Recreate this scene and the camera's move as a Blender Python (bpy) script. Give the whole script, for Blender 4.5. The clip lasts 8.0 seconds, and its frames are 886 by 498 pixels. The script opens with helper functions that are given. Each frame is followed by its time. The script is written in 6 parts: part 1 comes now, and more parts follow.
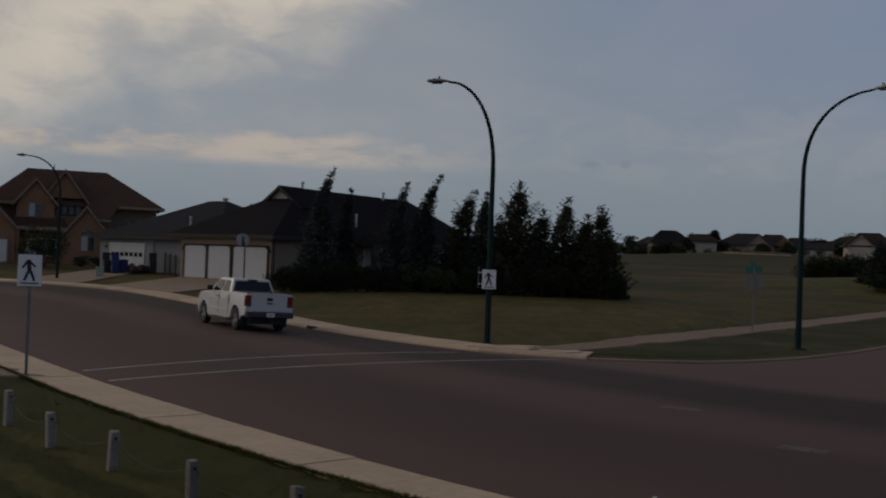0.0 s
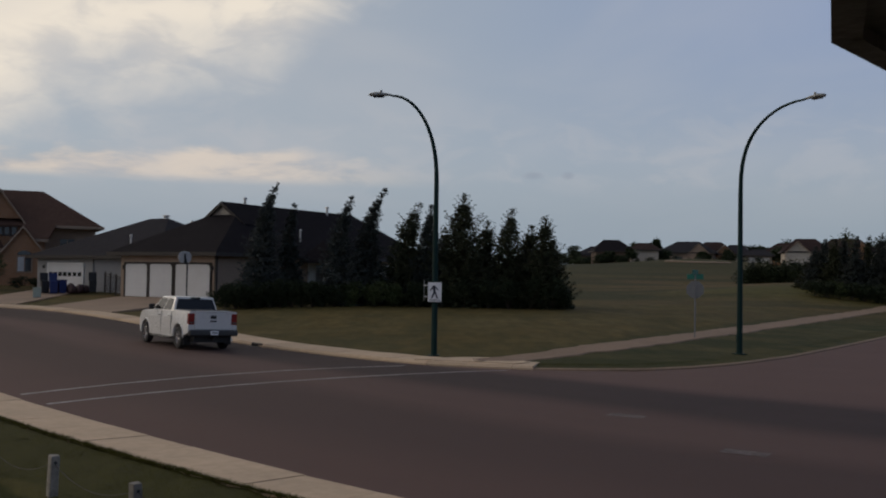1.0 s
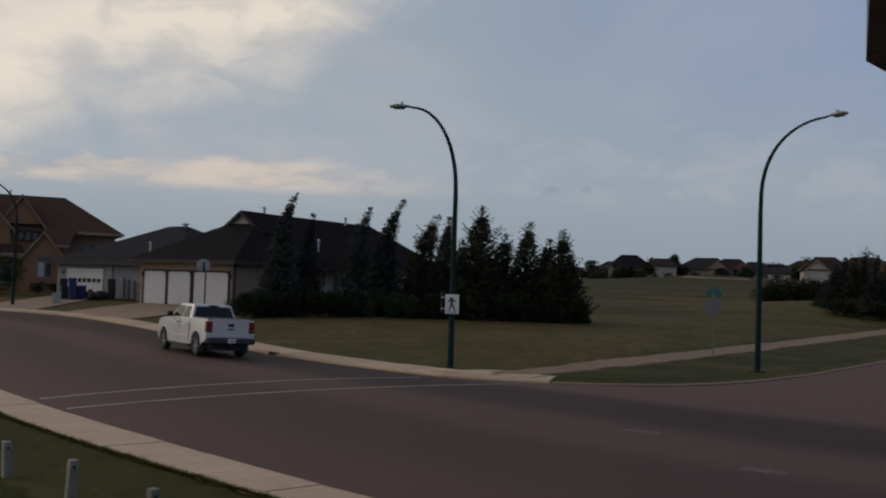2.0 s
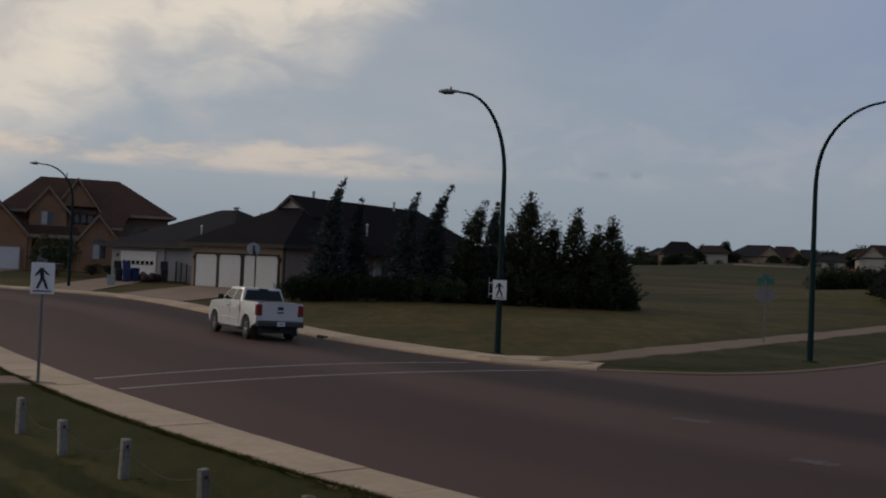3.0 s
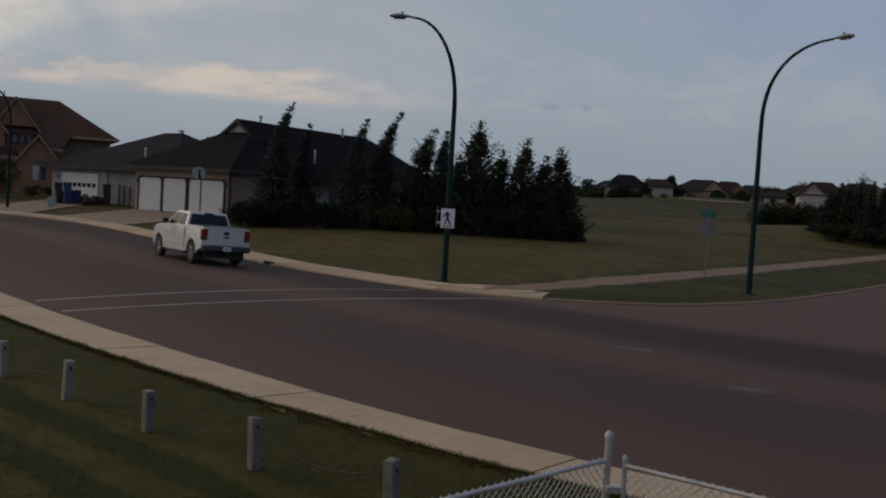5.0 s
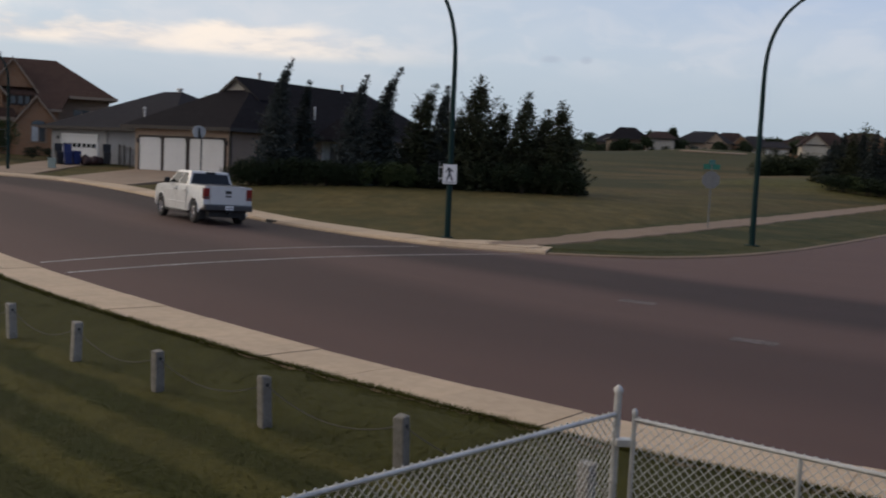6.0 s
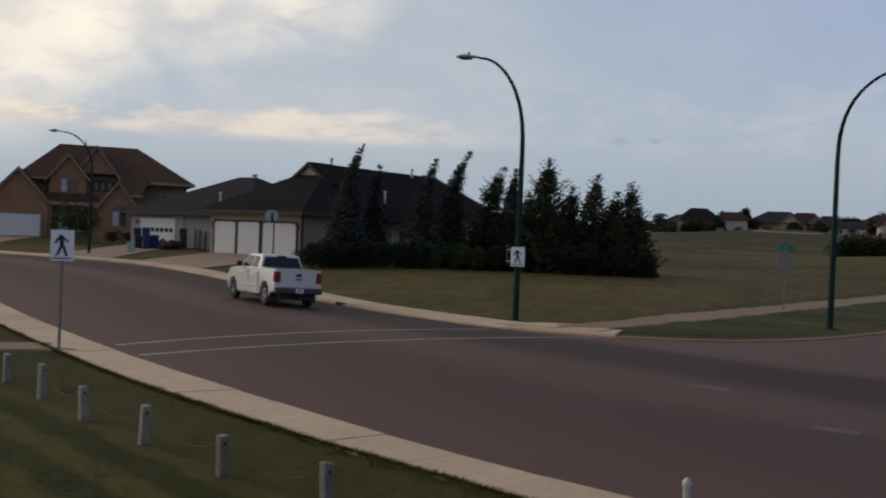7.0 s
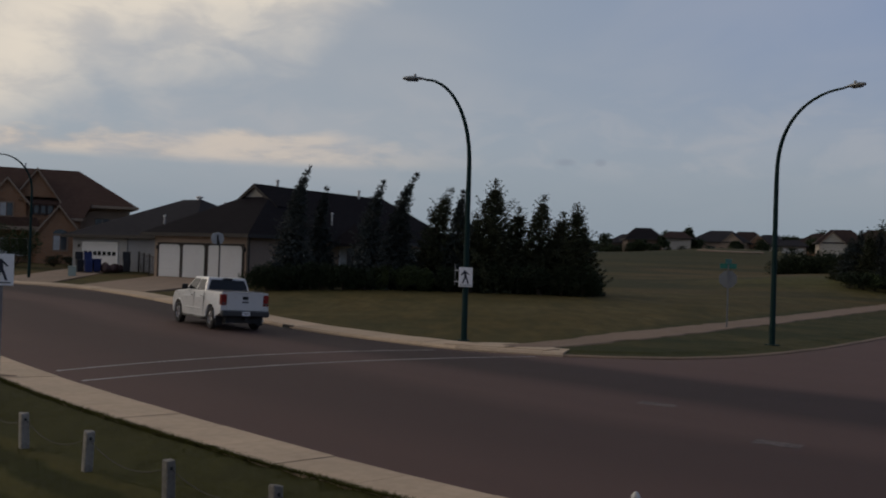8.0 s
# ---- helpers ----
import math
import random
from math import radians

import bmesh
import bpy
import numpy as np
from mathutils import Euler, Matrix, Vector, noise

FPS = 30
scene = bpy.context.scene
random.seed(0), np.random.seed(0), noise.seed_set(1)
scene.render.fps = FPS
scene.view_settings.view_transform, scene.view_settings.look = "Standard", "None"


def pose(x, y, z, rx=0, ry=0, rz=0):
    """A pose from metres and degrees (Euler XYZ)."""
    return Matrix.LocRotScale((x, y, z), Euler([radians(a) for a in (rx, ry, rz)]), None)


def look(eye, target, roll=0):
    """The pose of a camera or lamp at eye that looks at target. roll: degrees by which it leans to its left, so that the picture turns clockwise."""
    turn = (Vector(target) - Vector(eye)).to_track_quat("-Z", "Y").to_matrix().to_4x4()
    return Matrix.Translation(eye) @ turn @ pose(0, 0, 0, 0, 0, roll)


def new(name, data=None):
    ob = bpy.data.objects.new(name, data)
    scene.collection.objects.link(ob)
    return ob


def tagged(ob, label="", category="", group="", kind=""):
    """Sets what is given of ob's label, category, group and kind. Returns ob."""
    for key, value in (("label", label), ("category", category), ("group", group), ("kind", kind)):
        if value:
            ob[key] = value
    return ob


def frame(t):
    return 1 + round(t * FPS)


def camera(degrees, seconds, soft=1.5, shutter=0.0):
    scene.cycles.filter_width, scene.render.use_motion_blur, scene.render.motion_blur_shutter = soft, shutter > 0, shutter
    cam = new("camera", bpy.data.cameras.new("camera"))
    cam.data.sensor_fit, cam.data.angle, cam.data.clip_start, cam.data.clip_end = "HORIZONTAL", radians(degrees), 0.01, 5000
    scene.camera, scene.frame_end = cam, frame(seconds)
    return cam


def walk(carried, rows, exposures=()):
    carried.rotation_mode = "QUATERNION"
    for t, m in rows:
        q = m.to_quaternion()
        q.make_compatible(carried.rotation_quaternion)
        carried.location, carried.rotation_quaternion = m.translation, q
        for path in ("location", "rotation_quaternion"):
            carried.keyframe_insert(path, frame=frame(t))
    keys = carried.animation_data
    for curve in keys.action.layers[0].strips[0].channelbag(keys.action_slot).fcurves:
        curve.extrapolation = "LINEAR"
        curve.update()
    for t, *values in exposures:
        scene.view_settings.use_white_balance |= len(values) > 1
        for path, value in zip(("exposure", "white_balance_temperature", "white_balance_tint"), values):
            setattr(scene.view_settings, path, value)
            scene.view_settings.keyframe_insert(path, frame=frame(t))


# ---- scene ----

# ---- camera ----
EYE = 2.94
cam = camera(48.6, 8.0, soft=2.0, shutter=0.3)
PATH = [
    (0, 0.062, 0.732, -2.046, 0.027, -0.009, 0.012), (0.5, -2.380, 0.671, -1.772, 0.033, 0.009, 0.016),
    (1, -3.113, 1.579, -0.896, 0.037, 0.000, 0.011), (1.5, -3.806, 2.136, -0.679, 0.030, -0.013, 0.012),
    (2, -2.144, 2.268, -1.855, 0.001, -0.029, 0.004), (2.2, -0.938, 2.270, -2.232, 0.004, -0.027, 0.006),
    (3.3, 0.683, 1.086, -2.356, 0.002, -0.016, 0.014), (3.5, 0.335, 1.766, -2.596, 0.000, -0.013, 0.012),
    (4, 1.007, 2.015, -3.613, -0.019, -0.024, -0.010), (4.5, -0.115, -0.909, -3.898, 0.003, -0.009, -0.024),
    (4.7, -1.360, -1.907, -3.961, -0.003, -0.004, -0.022), (5.8, -3.386, -4.498, -2.783, -0.045, -0.007, -0.037),
    (6, -2.358, -5.280, -2.627, -0.057, 0.008, -0.015), (6.5, 3.790, -1.908, -1.256, -0.020, 0.030, 0.002),
    (7, 1.702, -0.683, -2.326, 0.006, 0.050, 0.018), (7.5, -2.000, 0.957, -2.559, 0.000, 0.046, 0.008),
    (8, -1.361, 0.675, -1.840, -0.003, 0.023, -0.003)]
EXPOSURES = [(0.0, -0.95), (0.5, -0.40), (1.0, -0.33), (1.5, -0.33), (2.2, -0.47), (3.3, -0.55), (4.0, -0.52), (4.7, -0.70), (5.8, 0.27), (6.2, 0.25), (6.5, 0.0), (7.0, -0.04), (7.2, -0.12), (7.6, -0.58), (8.0, -0.53)]
walk(cam, [(t, pose(x, y, EYE + z, 90 + tilt, roll, yaw)) for t, yaw, tilt, roll, x, y, z in PATH], EXPOSURES)

# ---- light ----
SUN_AZ, SUN_EL = -62.0, 16.0        # degrees to the right of +y, and above the horizon
world = bpy.data.worlds.new("evening_sky")
scene.world = world
world.use_nodes = True


class Nodes:
    """A small wrapper to write node trees briefly."""

    def __init__(self, tree):
        self.tree = tree
        tree.nodes.clear()

    def add(self, kind, **settings):
        n = self.tree.nodes.new(kind)
        for key, value in settings.items():
            if key in n.inputs.keys():
                self.feed(n.inputs[key], value)
            else:
                setattr(n, key, value)
        return n

    def feed(self, socket, value):
        if isinstance(value, bpy.types.NodeSocket):
            self.tree.links.new(value, socket)
        else:
            socket.default_value = value

    def math(self, op, a, b=0.0, c=0.0, clamp=False):
        n = self.tree.nodes.new("ShaderNodeMath")
        n.operation, n.use_clamp = op, clamp
        for i, v in enumerate((a, b, c)):
            self.feed(n.inputs[i], v)
        return n.outputs[0]

    def mix(self, fac, a, b, kind="MIX"):
        n = self.tree.nodes.new("ShaderNodeMix")
        n.data_type, n.blend_type = "RGBA", kind
        for i, v in ((0, fac), (6, a), (7, b)):
            if i and not isinstance(v, bpy.types.NodeSocket):
                v = (*v[:3], 1.0)
            self.feed(n.inputs[i], v)
        return n.outputs[2]

    def step(self, v, lo, hi):
        n = self.tree.nodes.new("ShaderNodeMapRange")
        n.interpolation_type = "SMOOTHSTEP"
        for i, x in enumerate((v, lo, hi)):
            self.feed(n.inputs[i], x)
        return n.outputs[0]

    def noise(self, vec, scale, detail=4.0, rough=0.55, distort=0.0):
        n = self.tree.nodes.new("ShaderNodeTexNoise")
        self.feed(n.inputs["Vector"], vec)
        n.inputs["Scale"].default_value, n.inputs["Detail"].default_value = scale, detail
        n.inputs["Roughness"].default_value, n.inputs["Distortion"].default_value = rough, distort
        return n.outputs[0]

    def mapping(self, vec, scale=(1, 1, 1), rot=(0, 0, 0), loc=(0, 0, 0)):
        n = self.tree.nodes.new("ShaderNodeMapping")
        self.feed(n.inputs[0], vec)
        n.inputs["Location"].default_value, n.inputs["Rotation"].default_value, n.inputs["Scale"].default_value = loc, rot, scale
        return n.outputs[0]


def build_sky():
    k = Nodes(world.node_tree)
    out = k.add("ShaderNodeOutputWorld")
    sky = k.add("ShaderNodeTexSky", sky_type="NISHITA", sun_disc=False, sun_elevation=radians(SUN_EL), sun_rotation=radians(SUN_AZ))
    way = k.add("ShaderNodeTexCoord").outputs["Generated"]
    sep = k.add("ShaderNodeSeparateXYZ", Vector=way)
    dx, dy, dz = sep.outputs
    # how near a direction is to the hidden sun, 0 to 1
    a = radians(SUN_AZ)
    near = k.add("ShaderNodeVectorMath", operation="DOT_PRODUCT")
    k.feed(near.inputs[0], way)
    near.inputs[1].default_value = (math.sin(a), math.cos(a), 0.25)
    # high cloud sheet, seen flat on
    up = k.math("MAXIMUM", dz, 0.0)
    flat = k.math("DIVIDE", 1.0, k.math("ADD", up, 0.13))
    comb = k.add("ShaderNodeCombineXYZ", X=k.math("MULTIPLY", dx, flat), Y=k.math("MULTIPLY", dy, flat), Z=0.0).outputs[0]
    sheet = k.noise(k.mapping(comb, (1.0, 0.55, 1.0), (0, 0, radians(20)), (3.1, 1.7, 0)), 0.85, 3.0, 0.42, 0.3)
    soft = k.noise(k.mapping(comb, (1.0, 0.6, 1.0), (0, 0, radians(-15)), (7.4, 2.2, 0)), 1.9, 5.0, 0.48, 0.4)
    # directions in degrees, and the slanting lower edge of the bright cloud mass
    turn = k.math("MULTIPLY", k.math("ARCTAN2", dx, dy), 57.296)
    el = k.math("MULTIPLY", k.math("ARCSINE", dz), 57.296)
    ramp = k.add("ShaderNodeValToRGB")
    k.feed(ramp.inputs[0], k.math("DIVIDE", k.math("ADD", turn, 40.0), 80.0, clamp=True))
    stops = ((-40, 2), (-30, 4.6), (-24, 6.6), (-21, 8.6), (-18, 10.4), (-12, 11.6), (-8, 13.2), (-3, 16.5), (5, 22), (20, 34), (40, 40))
    while len(ramp.color_ramp.elements) < len(stops):
        ramp.color_ramp.elements.new(0.5)
    for e, (u, v) in zip(ramp.color_ramp.elements, stops):
        e.position, e.color = (u + 40) / 80.0, (v / 40.0,) * 3 + (1,)
    ang = k.add("ShaderNodeCombineXYZ", X=k.math("MULTIPLY", turn, 0.10), Y=k.math("MULTIPLY", el, 0.20), Z=0.0).outputs[0]
    billow = k.noise(k.mapping(ang, loc=(4.3, 1.1, 0)), 1.0, 4.0, 0.5, 0.4)
    fluff = k.noise(k.mapping(ang, loc=(1.2, 6.7, 0)), 2.6, 6.0, 0.55, 0.5)
    past = k.math("SUBTRACT", el, k.math("MULTIPLY", ramp.outputs[0], 40.0))
    past = k.math("ADD", past, k.math("ADD", k.math("MULTIPLY", k.math("SUBTRACT", billow, 0.5), 6.0), k.math("MULTIPLY", k.math("SUBTRACT", fluff, 0.5), 3.5)))
    warm = k.math("MULTIPLY", k.step(past, -3.6, 3.6), k.math("SUBTRACT", 1.0, k.step(el, 38.0, 62.0)))
    warm = k.math("MULTIPLY", warm, k.step(near.outputs["Value"], -0.2, 0.45))
    rim = k.math("SUBTRACT", 1.0, k.step(past, 1.5, 8.0))
    bright = k.math("ADD", k.math("MULTIPLY", k.step(fluff, 0.36, 0.62), 0.6), k.math("MULTIPLY", rim, 0.45), clamp=True)
    # clear sky between the clouds: bluer away from the sun and higher up
    away = k.math("SUBTRACT", 1.0, k.step(near.outputs["Value"], 0.0, 0.62))
    high = k.mix(k.math("MULTIPLY", away, k.step(dz, 0.05, 0.30)), (0.455, 0.515, 0.600), (0.290, 0.400, 0.665))
    nishita = k.mix(1.0, sky.outputs[0], (0.10, 0.10, 0.10), "MULTIPLY")
    clear = k.mix(0.85, nishita, high)
    deck = k.mix(k.step(dz, 0.28, 0.75), (0.60, 0.605, 0.635), (0.20, 0.21, 0.24))
    veil = k.math("MULTIPLY", k.step(k.math("ADD", k.math("MULTIPLY", sheet, 0.5), k.math("MULTIPLY", soft, 0.5)), 0.36, 0.68), 0.45)
    veil = k.math("MAXIMUM", veil, k.step(dz, 0.30, 0.7))
    col = k.mix(k.math("MULTIPLY", veil, k.math("SUBTRACT", 1.0, k.math("MULTIPLY", away, 0.55))), clear, deck)
    col = k.mix(k.math("MULTIPLY", warm, 0.9), col, k.mix(bright, (0.76, 0.71, 0.67), (1.12, 1.00, 0.84)))
    # haze towards the horizon
    haze = k.math("SUBTRACT", 1.0, k.step(dz, 0.02, 0.13))
    col = k.mix(k.math("MULTIPLY", haze, 0.8), col, (0.340, 0.415, 0.495))
    # a row of low cumulus
    az = k.math("DIVIDE", turn, 57.296)
    low = k.add("ShaderNodeCombineXYZ", X=k.math("MULTIPLY", az, 9.0), Y=k.math("MULTIPLY", dz, 34.0), Z=0.0).outputs[0]
    puff = k.noise(low, 0.95, 6.0, 0.60, 0.3)
    lump = k.noise(k.mapping(low, (0.55, 0.0, 1.0), (0, 0, 0), (2.3, 0, 0)), 1.0, 4.0, 0.6)
    top = k.math("ADD", 0.099, k.math("MULTIPLY", k.math("SUBTRACT", k.math("ADD", k.math("MULTIPLY", lump, 0.6), k.math("MULTIPLY", puff, 0.4)), 0.36), 0.11))
    band = k.math("MULTIPLY", k.step(dz, 0.086, 0.098), k.math("SUBTRACT", 1.0, k.step(k.math("SUBTRACT", dz, top), -0.008, 0.008)))
    band = k.math("MULTIPLY", band, k.math("MULTIPLY", k.step(puff, 0.28, 0.52), k.step(near.outputs["Value"], 0.40, 0.66)))
    col = k.mix(k.math("MULTIPLY", band, 0.72), col, k.mix(k.step(puff, 0.38, 0.60), (0.64, 0.585, 0.56), (0.95, 0.80, 0.66)))
    # faint wisps and two small grey cloudlets in the clear part
    wisp = k.math("MULTIPLY", k.step(fluff, 0.46, 0.66), k.math("MULTIPLY", k.step(el, 4.2, 6.0), k.math("SUBTRACT", 1.0, k.step(el, 7.5, 11.0))))
    col = k.mix(k.math("MULTIPLY", wisp, 0.30), col, (0.60, 0.60, 0.63))
    for place, wide in ((8.3, 0.75), (10.3, 0.45)):
        gx = k.math("POWER", k.math("ABSOLUTE", k.math("DIVIDE", k.math("SUBTRACT", turn, place), wide)), 2.0)
        gy = k.math("POWER", k.math("ABSOLUTE", k.math("DIVIDE", k.math("SUBTRACT", el, 5.9), 0.26)), 2.0)
        blot = k.math("SUBTRACT", 1.0, k.step(k.math("ADD", k.math("ADD", gx, gy), k.math("MULTIPLY", puff, 1.4)), 0.5, 2.0))
        col = k.mix(k.math("MULTIPLY", blot, 0.45), col, (0.30, 0.335, 0.42))
    # the sky goes darker behind, away from the lit clouds
    col = k.mix(1.0, col, k.mix(k.step(near.outputs["Value"], -0.75, 0.05), (0.60, 0.62, 0.66), (1.0, 1.0, 1.0)), "MULTIPLY")
    bg = k.add("ShaderNodeBackground", Color=col, Strength=1.0)
    k.tree.links.new(bg.outputs[0], out.inputs[0])


build_sky()
sun = new("sun", bpy.data.lights.new("sun", "SUN"))
sun.data.energy, sun.data.angle, sun.data.color = 0.55, radians(22), (1.0, 0.84, 0.68)
_a, _e = radians(SUN_AZ), radians(SUN_EL + 8)
sun.matrix_world = look((0, 0, 60), (-math.sin(_a) * math.cos(_e) * 10, -math.cos(_a) * math.cos(_e) * 10, 60 - math.sin(_e) * 10))


# ---- materials ----
def surface(name, base, other=None, rough=0.7, metal=0.0, scales=(0.6, 9.0), bump=0.15, bump_scale=40.0, amount=(0.5, 0.35), spec=0.5, piece=0.0, coat=0.0):
    """A procedural surface: two colours mixed at a coarse and a fine scale, with fine relief, all in metres."""
    m = bpy.data.materials.new(name)
    m.use_nodes = True
    k = Nodes(m.node_tree)
    out = k.add("ShaderNodeOutputMaterial")
    pos = k.add("ShaderNodeNewGeometry").outputs["Position"] if piece < 0 else k.add("ShaderNodeTexCoord").outputs["Object"]
    other = other or tuple(c * 0.75 for c in base)
    a = k.step(k.noise(pos, scales[0], 4), 0.35, 0.65)
    b = k.step(k.noise(pos, scales[1], 3), 0.35, 0.65)
    fac = k.math("ADD", k.math("MULTIPLY", a, amount[0]), k.math("MULTIPLY", b, amount[1]), clamp=True)
    col = k.mix(fac, base, other)
    if piece:
        rnd = k.add("ShaderNodeObjectInfo").outputs["Random"]
        col = k.mix(1.0, col, k.mix(rnd, (1 - abs(piece),) * 3, (1 + abs(piece),) * 3), "MULTIPLY")
    bs = k.add("ShaderNodeBsdfPrincipled")
    k.feed(bs.inputs["Base Color"], col)
    k.feed(bs.inputs["Roughness"], k.math("ADD", rough - 0.06, k.math("MULTIPLY", b, 0.12), clamp=True))
    bs.inputs["Metallic"].default_value, bs.inputs["Specular IOR Level"].default_value, bs.inputs["Coat Weight"].default_value = metal, spec, coat
    if bump:
        bp = k.add("ShaderNodeBump", Strength=bump, Distance=0.02, Height=k.noise(pos, bump_scale, 3))
        k.feed(bs.inputs["Normal"], bp.outputs[0])
    k.tree.links.new(bs.outputs[0], out.inputs[0])
    return m


def asphalt_material():
    m = bpy.data.materials.new("asphalt")
    m.use_nodes = True
    k = Nodes(m.node_tree)
    out = k.add("ShaderNodeOutputMaterial")
    pos = k.add("ShaderNodeNewGeometry").outputs["Position"]
    uv = k.add("ShaderNodeUVMap").outputs[0]
    sep = k.add("ShaderNodeSeparateXYZ", Vector=uv)
    wander = k.math("MULTIPLY", k.math("SUBTRACT", k.noise(k.mapping(uv, (0.15, 0.06, 1.0)), 1.0, 3, 0.5), 0.5), 2.2)
    ramp = k.add("ShaderNodeValToRGB")
    k.feed(ramp.inputs[0], k.math("DIVIDE", k.math("ADD", sep.outputs[0], wander), 20.0, clamp=True))
    stops = ((0.0, 0.92), (1.6, 0.80), (3.4, 0.46), (5.6, 0.38), (7.2, 0.84), (8.8, 0.74), (10.2, 0.02), (13.2, 0.0), (14.6, 0.95), (20.0, 1.0))
    while len(ramp.color_ramp.elements) < len(stops):
        ramp.color_ramp.elements.new(0.5)
    for e, (u, v) in zip(ramp.color_ramp.elements, stops):
        e.position, e.color = u / 20.0, (v, v, v, 1)
    lanes = ramp.outputs[0]
    streak = k.step(k.noise(k.mapping(uv, (1.6, 0.05, 1.0)), 1.0, 3, 0.6, 0.3), 0.35, 0.7)
    patch = k.step(k.noise(pos, 0.22, 4), 0.3, 0.7)
    grain = k.noise(pos, 26.0, 3)
    fine = k.noise(pos, 120.0, 2)
    col = k.mix(lanes, (0.0300, 0.0168, 0.0160), (0.1230, 0.0700, 0.0575))
    col = k.mix(k.math("MULTIPLY", streak, 0.13), col, (0.0705, 0.0472, 0.0442))
    col = k.mix(k.math("MULTIPLY", patch, 0.16), col, (0.0690, 0.0390, 0.0330))
    col = k.mix(k.math("MULTIPLY", k.step(grain, 0.45, 0.75), 0.24), col, (0.1040, 0.0640, 0.0530))
    crack = k.add("ShaderNodeTexVoronoi", feature="DISTANCE_TO_EDGE", Vector=k.mapping(pos, (0.13, 0.09, 1), (0, 0, radians(-41))), Scale=1.0)
    line = k.math("SUBTRACT", 1.0, k.step(crack.outputs["Distance"], 0.0, 0.006))
    col = k.mix(k.math("MULTIPLY", line, 0.06), col, (0.0282, 0.0231, 0.0229))
    bs = k.add("ShaderNodeBsdfPrincipled", Roughness=0.88)
    bs.inputs["Specular IOR Level"].default_value = 0.3
    k.feed(bs.inputs["Base Color"], col)
    bp = k.add("ShaderNodeBump", Strength=0.35, Distance=0.01, Height=fine)
    k.feed(bs.inputs["Normal"], bp.outputs[0])
    k.tree.links.new(bs.outputs[0], out.inputs[0])
    return m


def grass_material(name, blades=False):
    """Mown lawn: green in the near verge, drier and yellower over the far lawns, with mowing stripes near the posts."""
    m = bpy.data.materials.new(name)
    m.use_nodes = True
    k = Nodes(m.node_tree)
    out = k.add("ShaderNodeOutputMaterial")
    pos = k.add("ShaderNodeNewGeometry").outputs["Position"]
    sep = k.add("ShaderNodeSeparateXYZ", Vector=pos)
    across = k.math("ADD", k.math("MULTIPLY", sep.outputs[0], 0.72), k.math("MULTIPLY", sep.outputs[1], 0.69))
    wob = k.math("MULTIPLY", k.math("SUBTRACT", k.noise(pos, 0.7, 4, 0.6), 0.5), 0.55)
    stripe = k.math("SINE", k.math("ADD", k.math("MULTIPLY", k.math("ADD", across, wob), 6.5), 2.11))
    edge = k.step(k.math("ADD", across, wob), 5.75, 6.0)
    stripe = k.math("ADD", k.math("MULTIPLY", k.step(stripe, -0.5, 0.75), k.math("SUBTRACT", 1.0, edge)), k.math("MULTIPLY", edge, 0.42))
    near = k.math("SUBTRACT", 1.0, k.step(sep.outputs[1], 14.0, 24.0))
    big = k.step(k.noise(pos, 0.16, 4), 0.32, 0.68)
    tuft = k.step(k.noise(k.mapping(pos, (1.1, 0.5, 1.0), (0, 0, radians(12))), 1.6, 5, 0.65), 0.40, 0.64)
    mid = k.step(k.noise(k.mapping(pos, (0.8, 0.35, 1)), 1.0, 5, 0.6), 0.35, 0.7)
    fine = k.noise(pos, 30.0, 4, 0.7)
    green = k.mix(mid, (0.0235, 0.0290, 0.0036), (0.0385, 0.0410, 0.0058))
    dry = k.mix(mid, (0.0720, 0.0540, 0.0115), (0.1220, 0.0835, 0.0225))
    far = k.step(sep.outputs[1], 20.0, 42.0)
    lush = k.math("MULTIPLY", k.math("SUBTRACT", 1.0, k.step(sep.outputs[1], 55.0, 90.0)), k.step(k.math("SUBTRACT", sep.outputs[0], k.math("MULTIPLY", k.math("SUBTRACT", sep.outputs[1], 32.0), 0.80)), 1.2, 2.8))
    col = k.mix(k.math("MULTIPLY", far, k.math("SUBTRACT", 1.0, k.math("MULTIPLY", lush, 0.95))), k.mix(k.math("MULTIPLY", far, 0.7), green, (0.0225, 0.0330, 0.0075)), dry)
    col = k.mix(k.math("MULTIPLY", k.math("MULTIPLY", stripe, near), 0.80), col, (0.1000, 0.0850, 0.0205))
    rows = k.step(k.noise(k.mapping(pos, (0.10, 0.55, 1), (0, 0, radians(8))), 1.0, 4, 0.6), 0.38, 0.66)
    col = k.mix(k.math("MULTIPLY", k.math("MULTIPLY", rows, far), 0.45), col, (0.1330, 0.1040, 0.0380))
    spots = k.step(k.noise(k.mapping(pos, (0.42, 0.20, 1), (0, 0, radians(-18)), (5.5, 2.1, 0)), 1.0, 6, 0.68), 0.47, 0.62)
    col = k.mix(k.math("MULTIPLY", k.math("MULTIPLY", spots, far), 0.42), col, (0.1500, 0.1180, 0.0480))
    dark = k.step(k.noise(k.mapping(pos, (0.36, 0.17, 1), (0, 0, radians(10)), (1.5, 9.1, 0)), 1.0, 6, 0.68), 0.50, 0.64)
    col = k.mix(k.math("MULTIPLY", k.math("MULTIPLY", dark, far), 0.55), col, (0.0380, 0.0390, 0.0100))
    field = k.step(sep.outputs[1], 52.0, 78.0)
